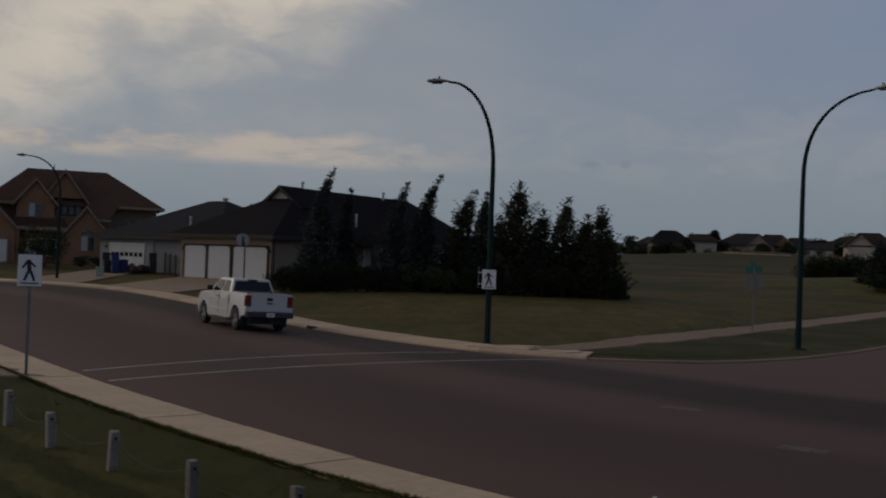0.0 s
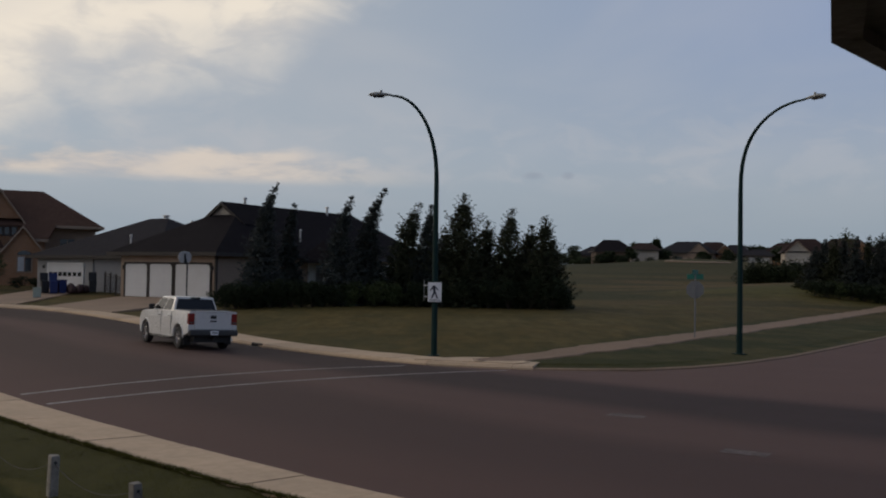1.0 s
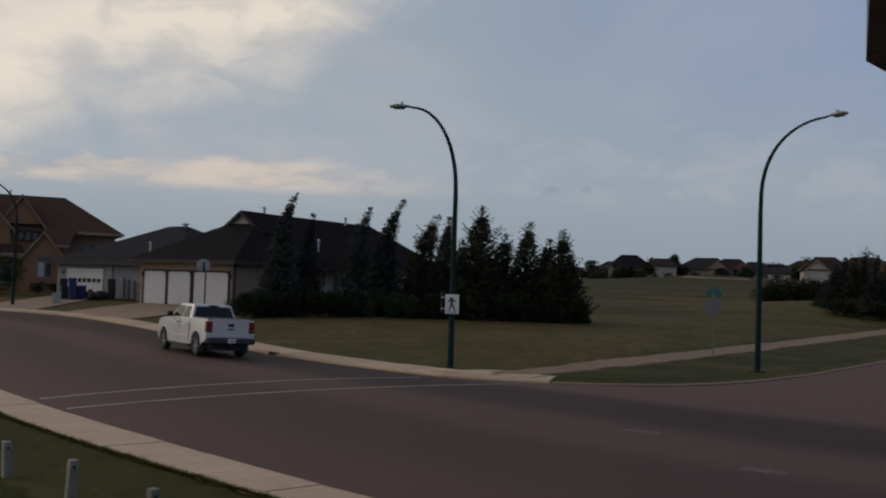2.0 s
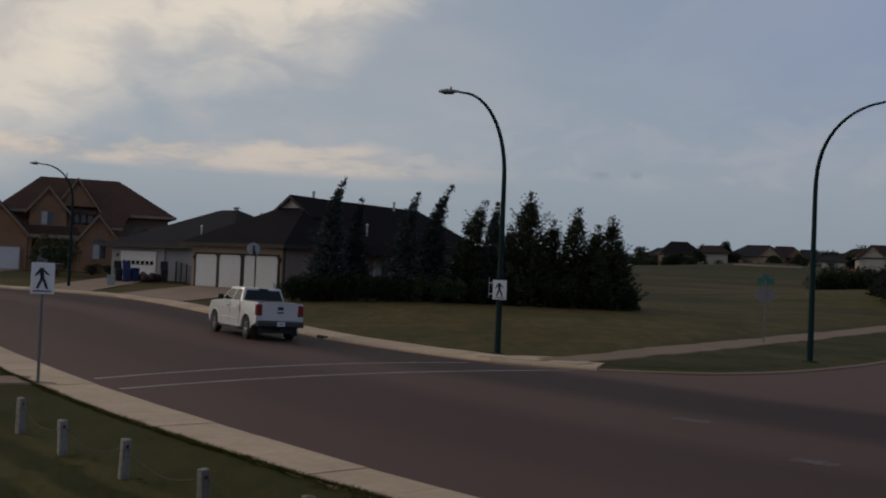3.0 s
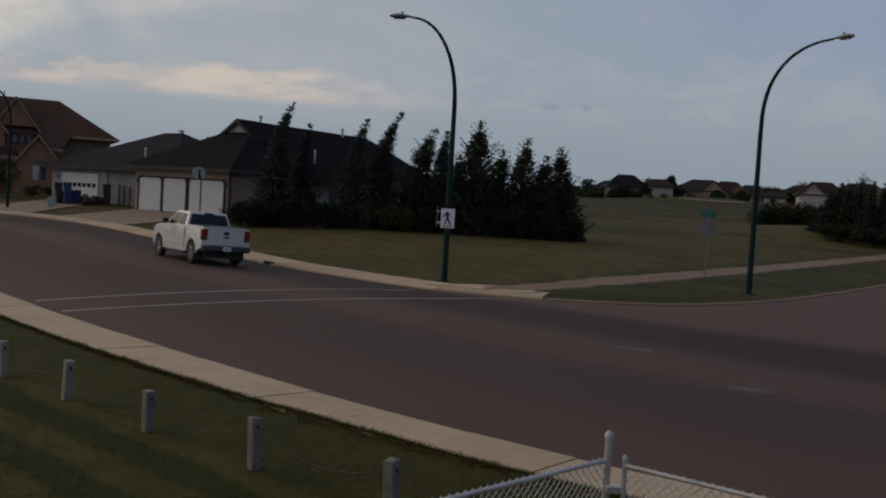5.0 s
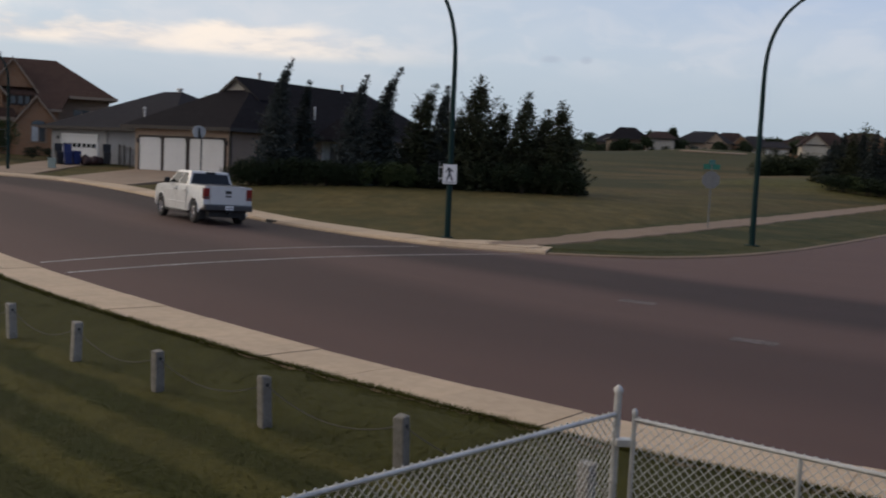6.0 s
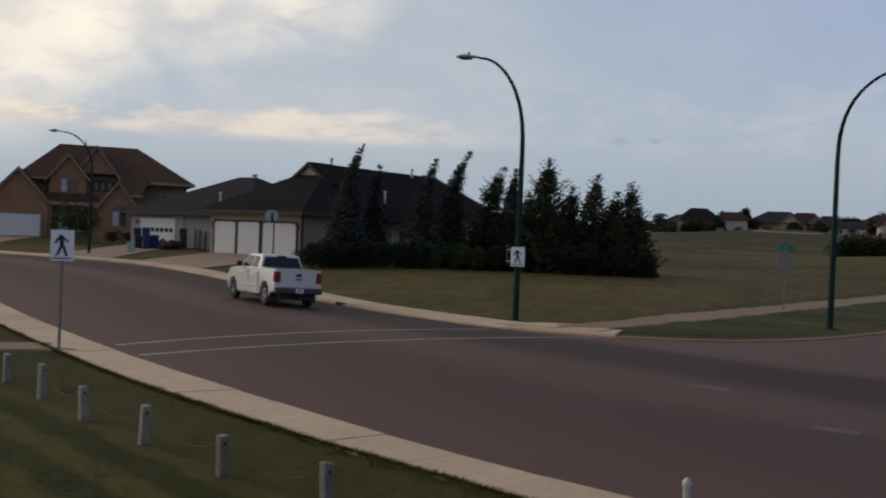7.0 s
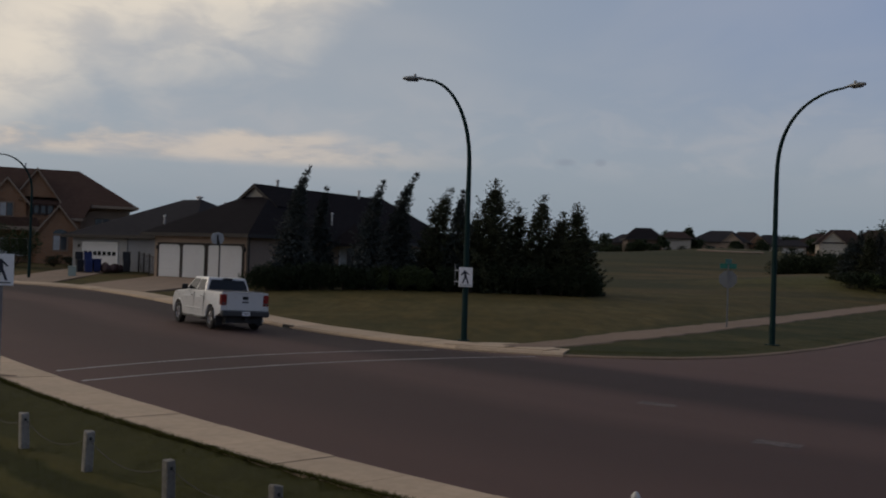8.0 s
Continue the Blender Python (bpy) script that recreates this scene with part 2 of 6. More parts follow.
    brown = k.math("MULTIPLY", field, k.step(k.noise(k.mapping(pos, (0.020, 0.060, 1), (0, 0, radians(6)), (4.2, 1.3, 0)), 1.0, 4, 0.6), 0.44, 0.55))
    col = k.mix(k.math("MULTIPLY", brown, 0.85), col, (0.1300, 0.0770, 0.0300))
    deep = k.math("MULTIPLY", field, k.step(k.noise(k.mapping(pos, (0.022, 0.095, 1), (0, 0, radians(-5)), (1.7, 8.3, 0)), 1.0, 5, 0.62), 0.45, 0.57))
    # greener grass on the swell, lightened in colour as if its face were lit
    swell = k.add("ShaderNodeVectorMath", operation="DISTANCE")
    k.feed(swell.inputs[0], pos)
    swell.inputs[1].default_value = (38.0, 92.0, 2.0)
    lit_green_top = k.math("MULTIPLY", k.math("SUBTRACT", 1.0, k.step(swell.outputs["Value"], 5.0, 15.0)), 0.7)
    # dark green far slope, with the rise's shaded side put into its colour
    crest = k.math("MULTIPLY", k.step(sep.outputs[1], 125.0, 180.0), 0.75)
    col = k.mix(crest, col, (0.036, 0.040, 0.011))
    col = k.mix(lit_green_top, col, (0.105, 0.105, 0.030))
    col = k.mix(k.math("MULTIPLY", deep, 0.85), col, (0.0350, 0.0370, 0.0110))
    col = k.mix(k.math("MULTIPLY", tuft, 0.40), col, (0.0285, 0.0275, 0.0055))
    col = k.mix(k.math("MULTIPLY", big, 0.30), col, (0.0600, 0.0534, 0.0130))
    col = k.mix(k.math("MULTIPLY", k.step(fine, 0.4, 0.75), 0.28), col, (0.0270, 0.0303, 0.0060) if not blades else (0.0900, 0.0830, 0.0190))
    # blade colour brightened to offset the shade on upright blades
    if blades:
        col = k.mix(1.0, col, (1.25, 1.25, 1.2), "MULTIPLY")
    bs = k.add("ShaderNodeBsdfPrincipled", Roughness=0.9)
    bs.inputs["Specular IOR Level"].default_value = 0.15
    k.feed(bs.inputs["Base Color"], col)
    if not blades:
        bp = k.add("ShaderNodeBump", Strength=0.4, Distance=0.05, Height=k.noise(pos, 22.0, 4, 0.7))
        k.feed(bs.inputs["Normal"], bp.outputs[0])
    k.tree.links.new(bs.outputs[0], out.inputs[0])
    return m


def leaf_material(name, dark, light):
    m = bpy.data.materials.new(name)
    m.use_nodes = True
    k = Nodes(m.node_tree)
    out = k.add("ShaderNodeOutputMaterial")
    rnd = k.add("ShaderNodeNewGeometry").outputs["Random Per Island"]
    pos = k.add("ShaderNodeTexCoord").outputs["Object"]
    f = k.math("ADD", k.math("MULTIPLY", rnd, 0.6), k.math("MULTIPLY", k.noise(pos, 0.8, 3), 0.5), clamp=True)
    bs = k.add("ShaderNodeBsdfPrincipled", Roughness=0.75)
    bs.inputs["Specular IOR Level"].default_value = 0.2
    k.feed(bs.inputs["Base Color"], k.mix(f, dark, light))
    k.tree.links.new(bs.outputs[0], out.inputs[0])
    return m


def coursed(name, a, b, joint, width, height, gap, rough=0.85, bump=0.5, gloss=0.25):
    """Courses of brick, shingle or lap siding, in the object's own metres (x along, z up)."""
    m = bpy.data.materials.new(name)
    m.use_nodes = True
    k = Nodes(m.node_tree)
    out = k.add("ShaderNodeOutputMaterial")
    uv = k.add("ShaderNodeUVMap").outputs[0]
    br = k.add("ShaderNodeTexBrick", Vector=uv, Scale=1.0)
    for key, v in (("Color1", (*a, 1)), ("Color2", (*b, 1)), ("Mortar", (*joint, 1)), ("Mortar Size", gap), ("Brick Width", width), ("Row Height", height), ("Mortar Smooth", 0.2)):
        br.inputs[key].default_value = v
    stain = k.step(k.noise(uv, 0.35, 4), 0.3, 0.7)
    grain = k.noise(uv, 24.0, 3)
    col = k.mix(k.math("MULTIPLY", stain, 0.28), br.outputs["Color"], tuple(c * 0.6 for c in a))
    col = k.mix(k.math("MULTIPLY", grain, 0.25), col, tuple(min(1, c * 1.5) for c in b))
    bs = k.add("ShaderNodeBsdfPrincipled", Roughness=rough)
    bs.inputs["Specular IOR Level"].default_value = gloss
    k.feed(bs.inputs["Base Color"], col)
    bp = k.add("ShaderNodeBump", Strength=bump, Distance=0.02, Height=k.math("SUBTRACT", 1.0, br.outputs["Fac"]))
    k.feed(bs.inputs["Normal"], bp.outputs[0])
    k.tree.links.new(bs.outputs[0], out.inputs[0])
    return m


M_ASPHALT = asphalt_material()
M_GRASS = grass_material("mown_grass")
M_BLADE = grass_material("grass_blades", True)
M_CONCRETE = surface("pale_concrete", (0.575, 0.425, 0.285), (0.445, 0.330, 0.222), 0.9, scales=(0.5, 6.0), bump=0.25, bump_scale=60, piece=-0.10)
M_DRIVE = surface("driveway_concrete", (0.307, 0.217, 0.150), (0.240, 0.169, 0.117), 0.9, scales=(0.4, 5.0), bump=0.25, bump_scale=60, piece=-0.02)
M_PATH = surface("worn_path", (0.245, 0.163, 0.104), (0.185, 0.124, 0.080), 0.92, scales=(0.4, 5.0), piece=-0.02)
M_LINE = surface("road_paint", (0.42, 0.40, 0.39), (0.16, 0.145, 0.14), 0.8, scales=(0.9, 14.0), amount=(0.45, 0.55), piece=-0.02)
M_PALELINE = surface("worn_road_paint", (0.120, 0.090, 0.082), (0.062, 0.042, 0.037), 0.8, scales=(1.5, 9.0), amount=(0.5, 0.7), piece=-0.02)
M_BRICK = coursed("brown_brick", (0.27, 0.132, 0.068), (0.34, 0.176, 0.092), (0.27, 0.21, 0.155), 0.22, 0.075, 0.008)
M_BRICK_PALE = coursed("buff_brick", (0.40, 0.29, 0.21), (0.34, 0.24, 0.18), (0.30, 0.26, 0.22), 0.22, 0.075, 0.008)
M_SIDING_GREY = coursed("grey_lap_siding", (0.30, 0.30, 0.31), (0.27, 0.27, 0.285), (0.15, 0.15, 0.155), 3.6, 0.11, 0.010, 0.7)
M_SIDING_BEIGE = coursed("beige_lap_siding", (0.50, 0.45, 0.38), (0.46, 0.41, 0.35), (0.25, 0.22, 0.19), 3.6, 0.11, 0.010, 0.7)
M_SIDING_BROWN = coursed("brown_lap_siding", (0.15, 0.11, 0.085), (0.13, 0.095, 0.075), (0.06, 0.045, 0.04), 3.6, 0.11, 0.010, 0.7)
M_STUCCO = surface("grey_stucco", (0.33, 0.32, 0.31), (0.27, 0.265, 0.26), 0.9, bump=0.3)
M_SHINGLE = coursed("charcoal_shingles", (0.0140, 0.0120, 0.0140), (0.0205, 0.0180, 0.0205), (0.010, 0.009, 0.010), 0.30, 0.14, 0.010, 0.92, gloss=0.04)
M_SHINGLE_BROWN = coursed("brown_shingles", (0.088, 0.050, 0.038), (0.116, 0.070, 0.052), (0.038, 0.027, 0.022), 0.30, 0.14, 0.010, 0.92, gloss=0.04)
M_SHINGLE_UMBER = coursed("umber_shingles", (0.040, 0.026, 0.024), (0.054, 0.036, 0.032), (0.024, 0.018, 0.017), 0.30, 0.14, 0.010, 0.92, gloss=0.04)
M_SHINGLE_GREY = coursed("slate_grey_shingles", (0.029, 0.027, 0.031), (0.040, 0.038, 0.042), (0.03, 0.03, 0.034), 0.30, 0.14, 0.010, 0.92, gloss=0.04)
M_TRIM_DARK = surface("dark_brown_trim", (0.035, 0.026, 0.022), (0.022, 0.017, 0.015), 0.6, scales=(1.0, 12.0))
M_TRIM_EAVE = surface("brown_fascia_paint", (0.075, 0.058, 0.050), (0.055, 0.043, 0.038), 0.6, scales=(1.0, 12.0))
M_TRIM_TAN = surface("tan_trim", (0.30, 0.22, 0.155), (0.25, 0.18, 0.125), 0.6)
M_WHITE = surface("white_door_paint", (0.68, 0.67, 0.66), (0.60, 0.59, 0.58), 0.55, bump=0.05)
M_WHITE_TRIM = surface("white_trim", (0.75, 0.74, 0.72), (0.66, 0.65, 0.63), 0.5)
M_GLASS = surface("window_glass", (0.035, 0.042, 0.05), (0.028, 0.032, 0.04), 0.08, bump=0, spec=0.9)
M_CURTAIN = surface("pale_curtain", (0.55, 0.54, 0.52), (0.40, 0.40, 0.39), 0.9, scales=(2.0, 12.0))
M_POLE = surface("green_painted_steel", (0.009, 0.030, 0.028), (0.007, 0.022, 0.022), 0.65, 0.0, scales=(1.5, 20), bump=0.04, spec=0.15)
M_LAMPHEAD = surface("grey_lamp_casting", (0.32, 0.33, 0.33), (0.25, 0.26, 0.26), 0.45, 0.4)
M_STEEL = surface("galvanised_steel", (0.64, 0.62, 0.59), (0.42, 0.41, 0.40), 0.45, 0.3, scales=(4, 40), bump=0.05)
M_WIRE = surface("galvanised_wire", (0.70, 0.68, 0.64), (0.5, 0.485, 0.46), 0.45, 0.2, bump=0)
M_SIGN_WHITE = surface("white_sign_face", (0.80, 0.80, 0.81), (0.74, 0.74, 0.76), 0.4, bump=0)
M_SIGN_DARK = surface("navy_sign_symbol", (0.012, 0.014, 0.030), (0.010, 0.010, 0.022), 0.45, bump=0)
M_SIGN_BACK = surface("bare_sign_back", (0.20, 0.20, 0.205), (0.15, 0.15, 0.155), 0.5, 0.3, bump=0.03)
M_SIGN_GREEN = surface("green_sign_face", (0.01, 0.16, 0.12), (0.01, 0.13, 0.10), 0.45, bump=0)
M_POST = surface("weathered_post_wood", (0.27, 0.245, 0.21), (0.15, 0.135, 0.115), 0.9, scales=(3.0, 25.0), bump=0.4, piece=0.2)
M_ROPE = surface("grey_cable", (0.070, 0.064, 0.054), (0.048, 0.044, 0.038), 0.8)
M_BARK = surface("spruce_bark", (0.075, 0.055, 0.042), (0.045, 0.033, 0.027), 0.95, scales=(2, 18), bump=0.6)
M_SPRUCE = leaf_material("blue_spruce_needles", (0.0200, 0.0263, 0.0238), (0.0425, 0.0513, 0.0462))
M_SPRUCE_PALE = leaf_material("pale_spruce_needles", (0.0275, 0.0350, 0.0325), (0.0688, 0.0788, 0.0750))
M_PINE = leaf_material("dark_pine_needles", (0.0187, 0.0245, 0.0125), (0.0440, 0.0490, 0.0235))
M_SHRUB = leaf_material("dark_shrub_leaves", (0.012, 0.020, 0.009), (0.026, 0.036, 0.014))
M_SHRUB_LIGHT = leaf_material("olive_shrub_leaves", (0.030, 0.042, 0.014), (0.060, 0.076, 0.028))
M_TREE = leaf_material("broadleaf_leaves", (0.018, 0.028, 0.012), (0.042, 0.056, 0.024))
M_TRUCK = surface("white_truck_paint", (0.66, 0.645, 0.625), (0.62, 0.605, 0.585), 0.32, bump=0, coat=0.5, amount=(0.5, 0.0), scales=(0.4, 9.0))
M_TINT = surface("tinted_glass", (0.010, 0.011, 0.013), (0.008, 0.009, 0.010), 0.08, bump=0, spec=0.4)
M_TYRE = surface("tyre_rubber", (0.022, 0.021, 0.021), (0.016, 0.015, 0.015), 0.85, scales=(4, 30))
M_CHROME = surface("chrome", (0.72, 0.72, 0.73), (0.62, 0.62, 0.63), 0.14, 1.0, bump=0)
M_BUMPER = surface("bumper_grey", (0.07, 0.07, 0.073), (0.05, 0.05, 0.052), 0.4, 0.4, bump=0)
M_BLACK = surface("black_plastic", (0.018, 0.018, 0.019), (0.013, 0.013, 0.014), 0.6)
M_TONNEAU = surface("grey_bed_cover", (0.075, 0.075, 0.08), (0.055, 0.055, 0.06), 0.6)
M_TAIL = surface("red_tail_lamp", (0.24, 0.012, 0.010), (0.17, 0.010, 0.010), 0.15, bump=0, coat=0.8)
M_BLUEBIN = surface("blue_bin_plastic", (0.010, 0.026, 0.13), (0.010, 0.022, 0.10), 0.5)
M_BLACKBIN = surface("black_bin_plastic", (0.016, 0.017, 0.022), (0.012, 0.012, 0.015), 0.55)
M_SACK = surface("dark_red_sacks", (0.055, 0.022, 0.020), (0.030, 0.015, 0.014), 0.6, scales=(2, 10))
M_UTILITY = surface("pale_green_utility_box", (0.34, 0.40, 0.35), (0.28, 0.33, 0.29), 0.6)
M_IRON = surface("cast_iron", (0.035, 0.032, 0.032), (0.02, 0.019, 0.019), 0.7, 0.4)
M_SOIL = surface("dark_damp_soil", (0.045, 0.026, 0.018), (0.028, 0.017, 0.012), 0.95, scales=(4, 30), bump=0.5)


# ---- mesh helpers ----
def metre_uv(bm):
    """UVs in metres: along the horizontal and up the slope of every face."""
    layer = bm.loops.layers.uv.verify()
    for f in bm.faces:
        n = f.normal
        t = Vector((0, 0, 1)).cross(n)
        t = t.normalized() if t.length > 1e-3 else Vector((1, 0, 0))
        s = n.cross(t)
        for l in f.loops:
            l[layer].uv = (l.vert.co.dot(t), l.vert.co.dot(s))


def mesh_of(bm, name, material, smooth=False, uv=False):
    bmesh.ops.recalc_face_normals(bm, faces=bm.faces)
    bm.normal_update()
    if uv:
        metre_uv(bm)
    me = bpy.data.meshes.new(name)
    bm.to_mesh(me)
    bm.free()
    me.materials.append(material)
    if smooth:
        me.shade_smooth()
        me.set_sharp_from_angle(angle=radians(40))
    return me


def part(name, bm, material, parent=None, label="", smooth=False, uv=False):
    """Links a bmesh as one mesh object under a thing or under a part."""
    ob = new(name, mesh_of(bm, name, material, smooth, uv))
    ob.parent = parent
    if label:
        tagged(ob, label)
    return ob


def thing(name, m, label, category, group="", kind=""):
    ob = new(name)
    ob.empty_display_size = 0.2
    ob.matrix_world = m
    return tagged(ob, label, category, group, kind)


def box(bm, x0, y0, z0, x1, y1, z1, bevel=0.0, m=None):
    vs = [bm.verts.new(v) for v in ((x0, y0, z0), (x1, y0, z0), (x1, y1, z0), (x0, y1, z0), (x0, y0, z1), (x1, y0, z1), (x1, y1, z1), (x0, y1, z1))]
    fs = [bm.faces.new([vs[i] for i in q]) for q in ((3, 2, 1, 0), (4, 5, 6, 7), (0, 1, 5, 4), (1, 2, 6, 5), (2, 3, 7, 6), (3, 0, 4, 7))]
    if bevel:
        es = {e for f in fs for e in f.edges}
        r = bmesh.ops.bevel(bm, geom=list(es), offset=bevel, segments=1, affect="EDGES", profile=0.5)
        vs = list({v for f in r["faces"] for v in f.verts} | {v for v in vs if v.is_valid})
    if m is not None:
        bmesh.ops.transform(bm, matrix=m, verts=vs)
    return bm


def boxed(*args, **kw):
    return box(bmesh.new(), *args, **kw)


def prism(points, y0, y1, bm=None, bevel=0.0):
    """A polygon in x, z pulled from y0 to y1."""
    bm = bm or bmesh.new()
    a = [bm.verts.new((x, y0, z)) for x, z in points]
    b = [bm.verts.new((x, y1, z)) for x, z in points]
    n = len(points)
    fs = [bm.faces.new(a), bm.faces.new(b[::-1])] + [bm.faces.new((a[i], b[i], b[(i + 1) % n], a[(i + 1) % n])) for i in range(n)]
    if bevel:
        bmesh.ops.recalc_face_normals(bm, faces=fs)
        bmesh.ops.bevel(bm, geom=[e for f in fs[:2] for e in f.edges], offset=bevel, segments=2, affect="EDGES", profile=0.5)
    return bm


def tube(bm, points, radii, sides=8, cap=True):
    """A tube through points, with a radius at each."""
    if not hasattr(radii, "__len__"):
        radii = [radii] * len(points)
    pts = [Vector(p) for p in points]
    rings, ref = [], None
    for i, p in enumerate(pts):
        d = (pts[min(i + 1, len(pts) - 1)] - pts[max(i - 1, 0)]).normalized()
        if ref is None:
            ref = d.orthogonal().normalized()
        ref = (ref - d * ref.dot(d)).normalized()
        side = d.cross(ref)
        rings.append([bm.verts.new(p + (ref * math.cos(a) + side * math.sin(a)) * radii[i]) for a in (2 * math.pi * j / sides for j in range(sides))])
    for r, s in zip(rings, rings[1:]):
        for j in range(sides):
            bm.faces.new((r[j], r[(j + 1) % sides], s[(j + 1) % sides], s[j]))
    if cap:
        bm.faces.new(rings[0][::-1])
        bm.faces.new(rings[-1])
    return bm


def tubed(points, radii, sides=8):
    return tube(bmesh.new(), points, radii, sides)


def plate_on(a, b, c, d, t=0.012):
    """A thin panel over four corners, standing t proud."""
    bm = bmesh.new()
    p = [Vector(v) for v in (a, b, c, d)]
    n = (p[1] - p[0]).cross(p[3] - p[0]).normalized() * t
    lo, hi = [bm.verts.new(v - n * 0.5) for v in p], [bm.verts.new(v + n) for v in p]
    bm.faces.new(lo[::-1]), bm.faces.new(hi)
    for i in range(4):
        bm.faces.new((lo[i], lo[(i + 1) % 4], hi[(i + 1) % 4], hi[i]))
    return bm


def smooth01(v):
    v = np.clip(v, 0, 1)
    return v * v * (3 - 2 * v)


# ---- the lie of the land ----
NEAR_EDGE = [(60, -9), (30, -0.6), (16, 3.7), (8.6, 6.9), (4.83, 9.15), (2.34, 10.85), (-0.63, 13.63), (-2.64, 15.86), (-5.57, 19.2), (-8.85, 23.25), (-14.7, 31.2), (-23.9, 45.0), (-36, 57), (-60, 68), (-110, 82)]
FAR_EDGE = [(-110, 98), (-60, 80), (-38.7, 71.6), (-27.6, 67.6), (-21.6, 64.0), (-17, 58.2), (-11, 49.2), (-7.5, 43.4), (-5.3, 39.8), (-2.6, 36.6), (-0.3, 34.2), (1.7, 32.5), (4.7, 31.5), (8, 31.4), (10.4, 32.6), (12.9, 34.6), (16.8, 38.7), (27.5, 51.5), (50, 78), (90, 126)]
FAR_WALK, SIDE_KERB = FAR_EDGE[:13], FAR_EDGE[12:]
ROAD = NEAR_EDGE + FAR_EDGE + [(100, 118), (60, 70), (38, 42), (30, 26), (34, 14), (60, 4)]


def base(x, y):
    """Height of the road's own plane: level near by, rising slowly up the street and more towards the far houses."""
    x, y = np.asarray(x, float), np.asarray(y, float)
    s = y - 38
    rise = 0.016 * (s + np.sqrt(s * s + 36)) / 2
    s = np.minimum(rise, 1.6)
    return s + 3.65 * smooth01((y - 105) / 110) - 0.05


def span(poly, x, y, closed=True):
    """Distance from points to a line of stretches, and whether they lie within it."""
    p = np.array(poly, float)
    q = np.roll(p, -1, 0) if closed else p[1:]
    p = p if closed else p[:-1]
    best = np.full(np.shape(x), 1e9)
    inside = np.zeros(np.shape(x), bool)
    for (ax, ay), (bx, by) in zip(p, q):
        dx, dy = bx - ax, by - ay
        k = np.clip(((x - ax) * dx + (y - ay) * dy) / (dx * dx + dy * dy), 0, 1)
        best = np.minimum(best, np.hypot(x - ax - k * dx, y - ay - k * dy))
        if closed:
            hit = ((ay > y) != (by > y)) & (x < dx * (y - ay) / (by - ay + 1e-12) + ax)
            inside ^= hit
    return best, inside


def land(x, y):
    """Height of the grass."""
    x, y = np.asarray(x, float), np.asarray(y, float)
    d, inside = span(ROAD, x, y)
    far, _ = span(FAR_EDGE, x, y, False)
    nearer, _ = span(NEAR_EDGE, x, y, False)
    beyond = (y > 31) & ~inside & (far < nearer)
    lot = 0.5 * smooth01((far - 1.5) / 13) * beyond
    lot = lot + 1.25 * np.exp(-((x - 49) ** 2 + (y - 106) ** 2) / 260.0)
    lot = lot + 0.75 * np.exp(-((x - 36) ** 2 + (y - 90) ** 2) / 60.0)
    lot = lot + 1.7 * np.exp(-((x - 64) / 17.0) ** 2 - ((y - 200) / 13.0) ** 2)
    lot = lot - 0.6 * np.exp(-((x - 47) / 14.0) ** 2 - ((y - 130) / 14.0) ** 2)
    return base(x, y) + np.where(inside, -0.08, np.where(d < 0.45, -0.08, np.minimum(0.13, -0.08 + (d - 0.45) * 0.5)) + lot)


def on_land(x, y):
    return float(land(np.array([x]), np.array([y]))[0])


def on_road(x, y):
    """Height of the asphalt, which is crowned between its two kerbs."""
    x, y = np.array([x], float), np.array([y], float)
    u, v = span(NEAR_EDGE, x, y, False)[0], span(FAR_EDGE, x, y, False)[0]
    crown = 0.11 * 4 * u * v / (u + v + 1e-6) ** 2 * span(ROAD, x, y)[1]
    return float((base(x, y) + crown)[0])


def axis(lo, hi, step, far, grow=1.16):
    a = list(np.arange(lo, hi + 1e-6, step))
    s = step
    while a[-1] < far[1]:
        s *= grow
        a.append(a[-1] + s)
    s = step
    while a[0] > far[0]:
        s *= grow
        a.insert(0, a[0] - s)
    return np.array(a)


def grid_mesh(name, xs, ys, height, material):
    X, Y = np.meshgrid(xs, ys)
    Z = height(X, Y)
    co = np.stack([X, Y, Z], -1).reshape(-1, 3)
    nx, ny = len(xs), len(ys)
    i = np.arange(nx * ny).reshape(ny, nx)
    q = np.stack([i[:-1, :-1], i[:-1, 1:], i[1:, 1:], i[1:, :-1]], -1).reshape(-1, 4)
    me = bpy.data.meshes.new(name)
    me.from_pydata(co.tolist(), [], q.tolist())
    me.materials.append(material)
    me.shade_smooth()
    return me


ground = new("ground", grid_mesh("ground", axis(-42, 42, 0.6, (-3000, 3000)), axis(-6, 72, 0.6, (-600, 4500)), land, M_GRASS))
tagged(ground, "mown green and dry yellow grass, rising to a field", "ground", kind="structure")


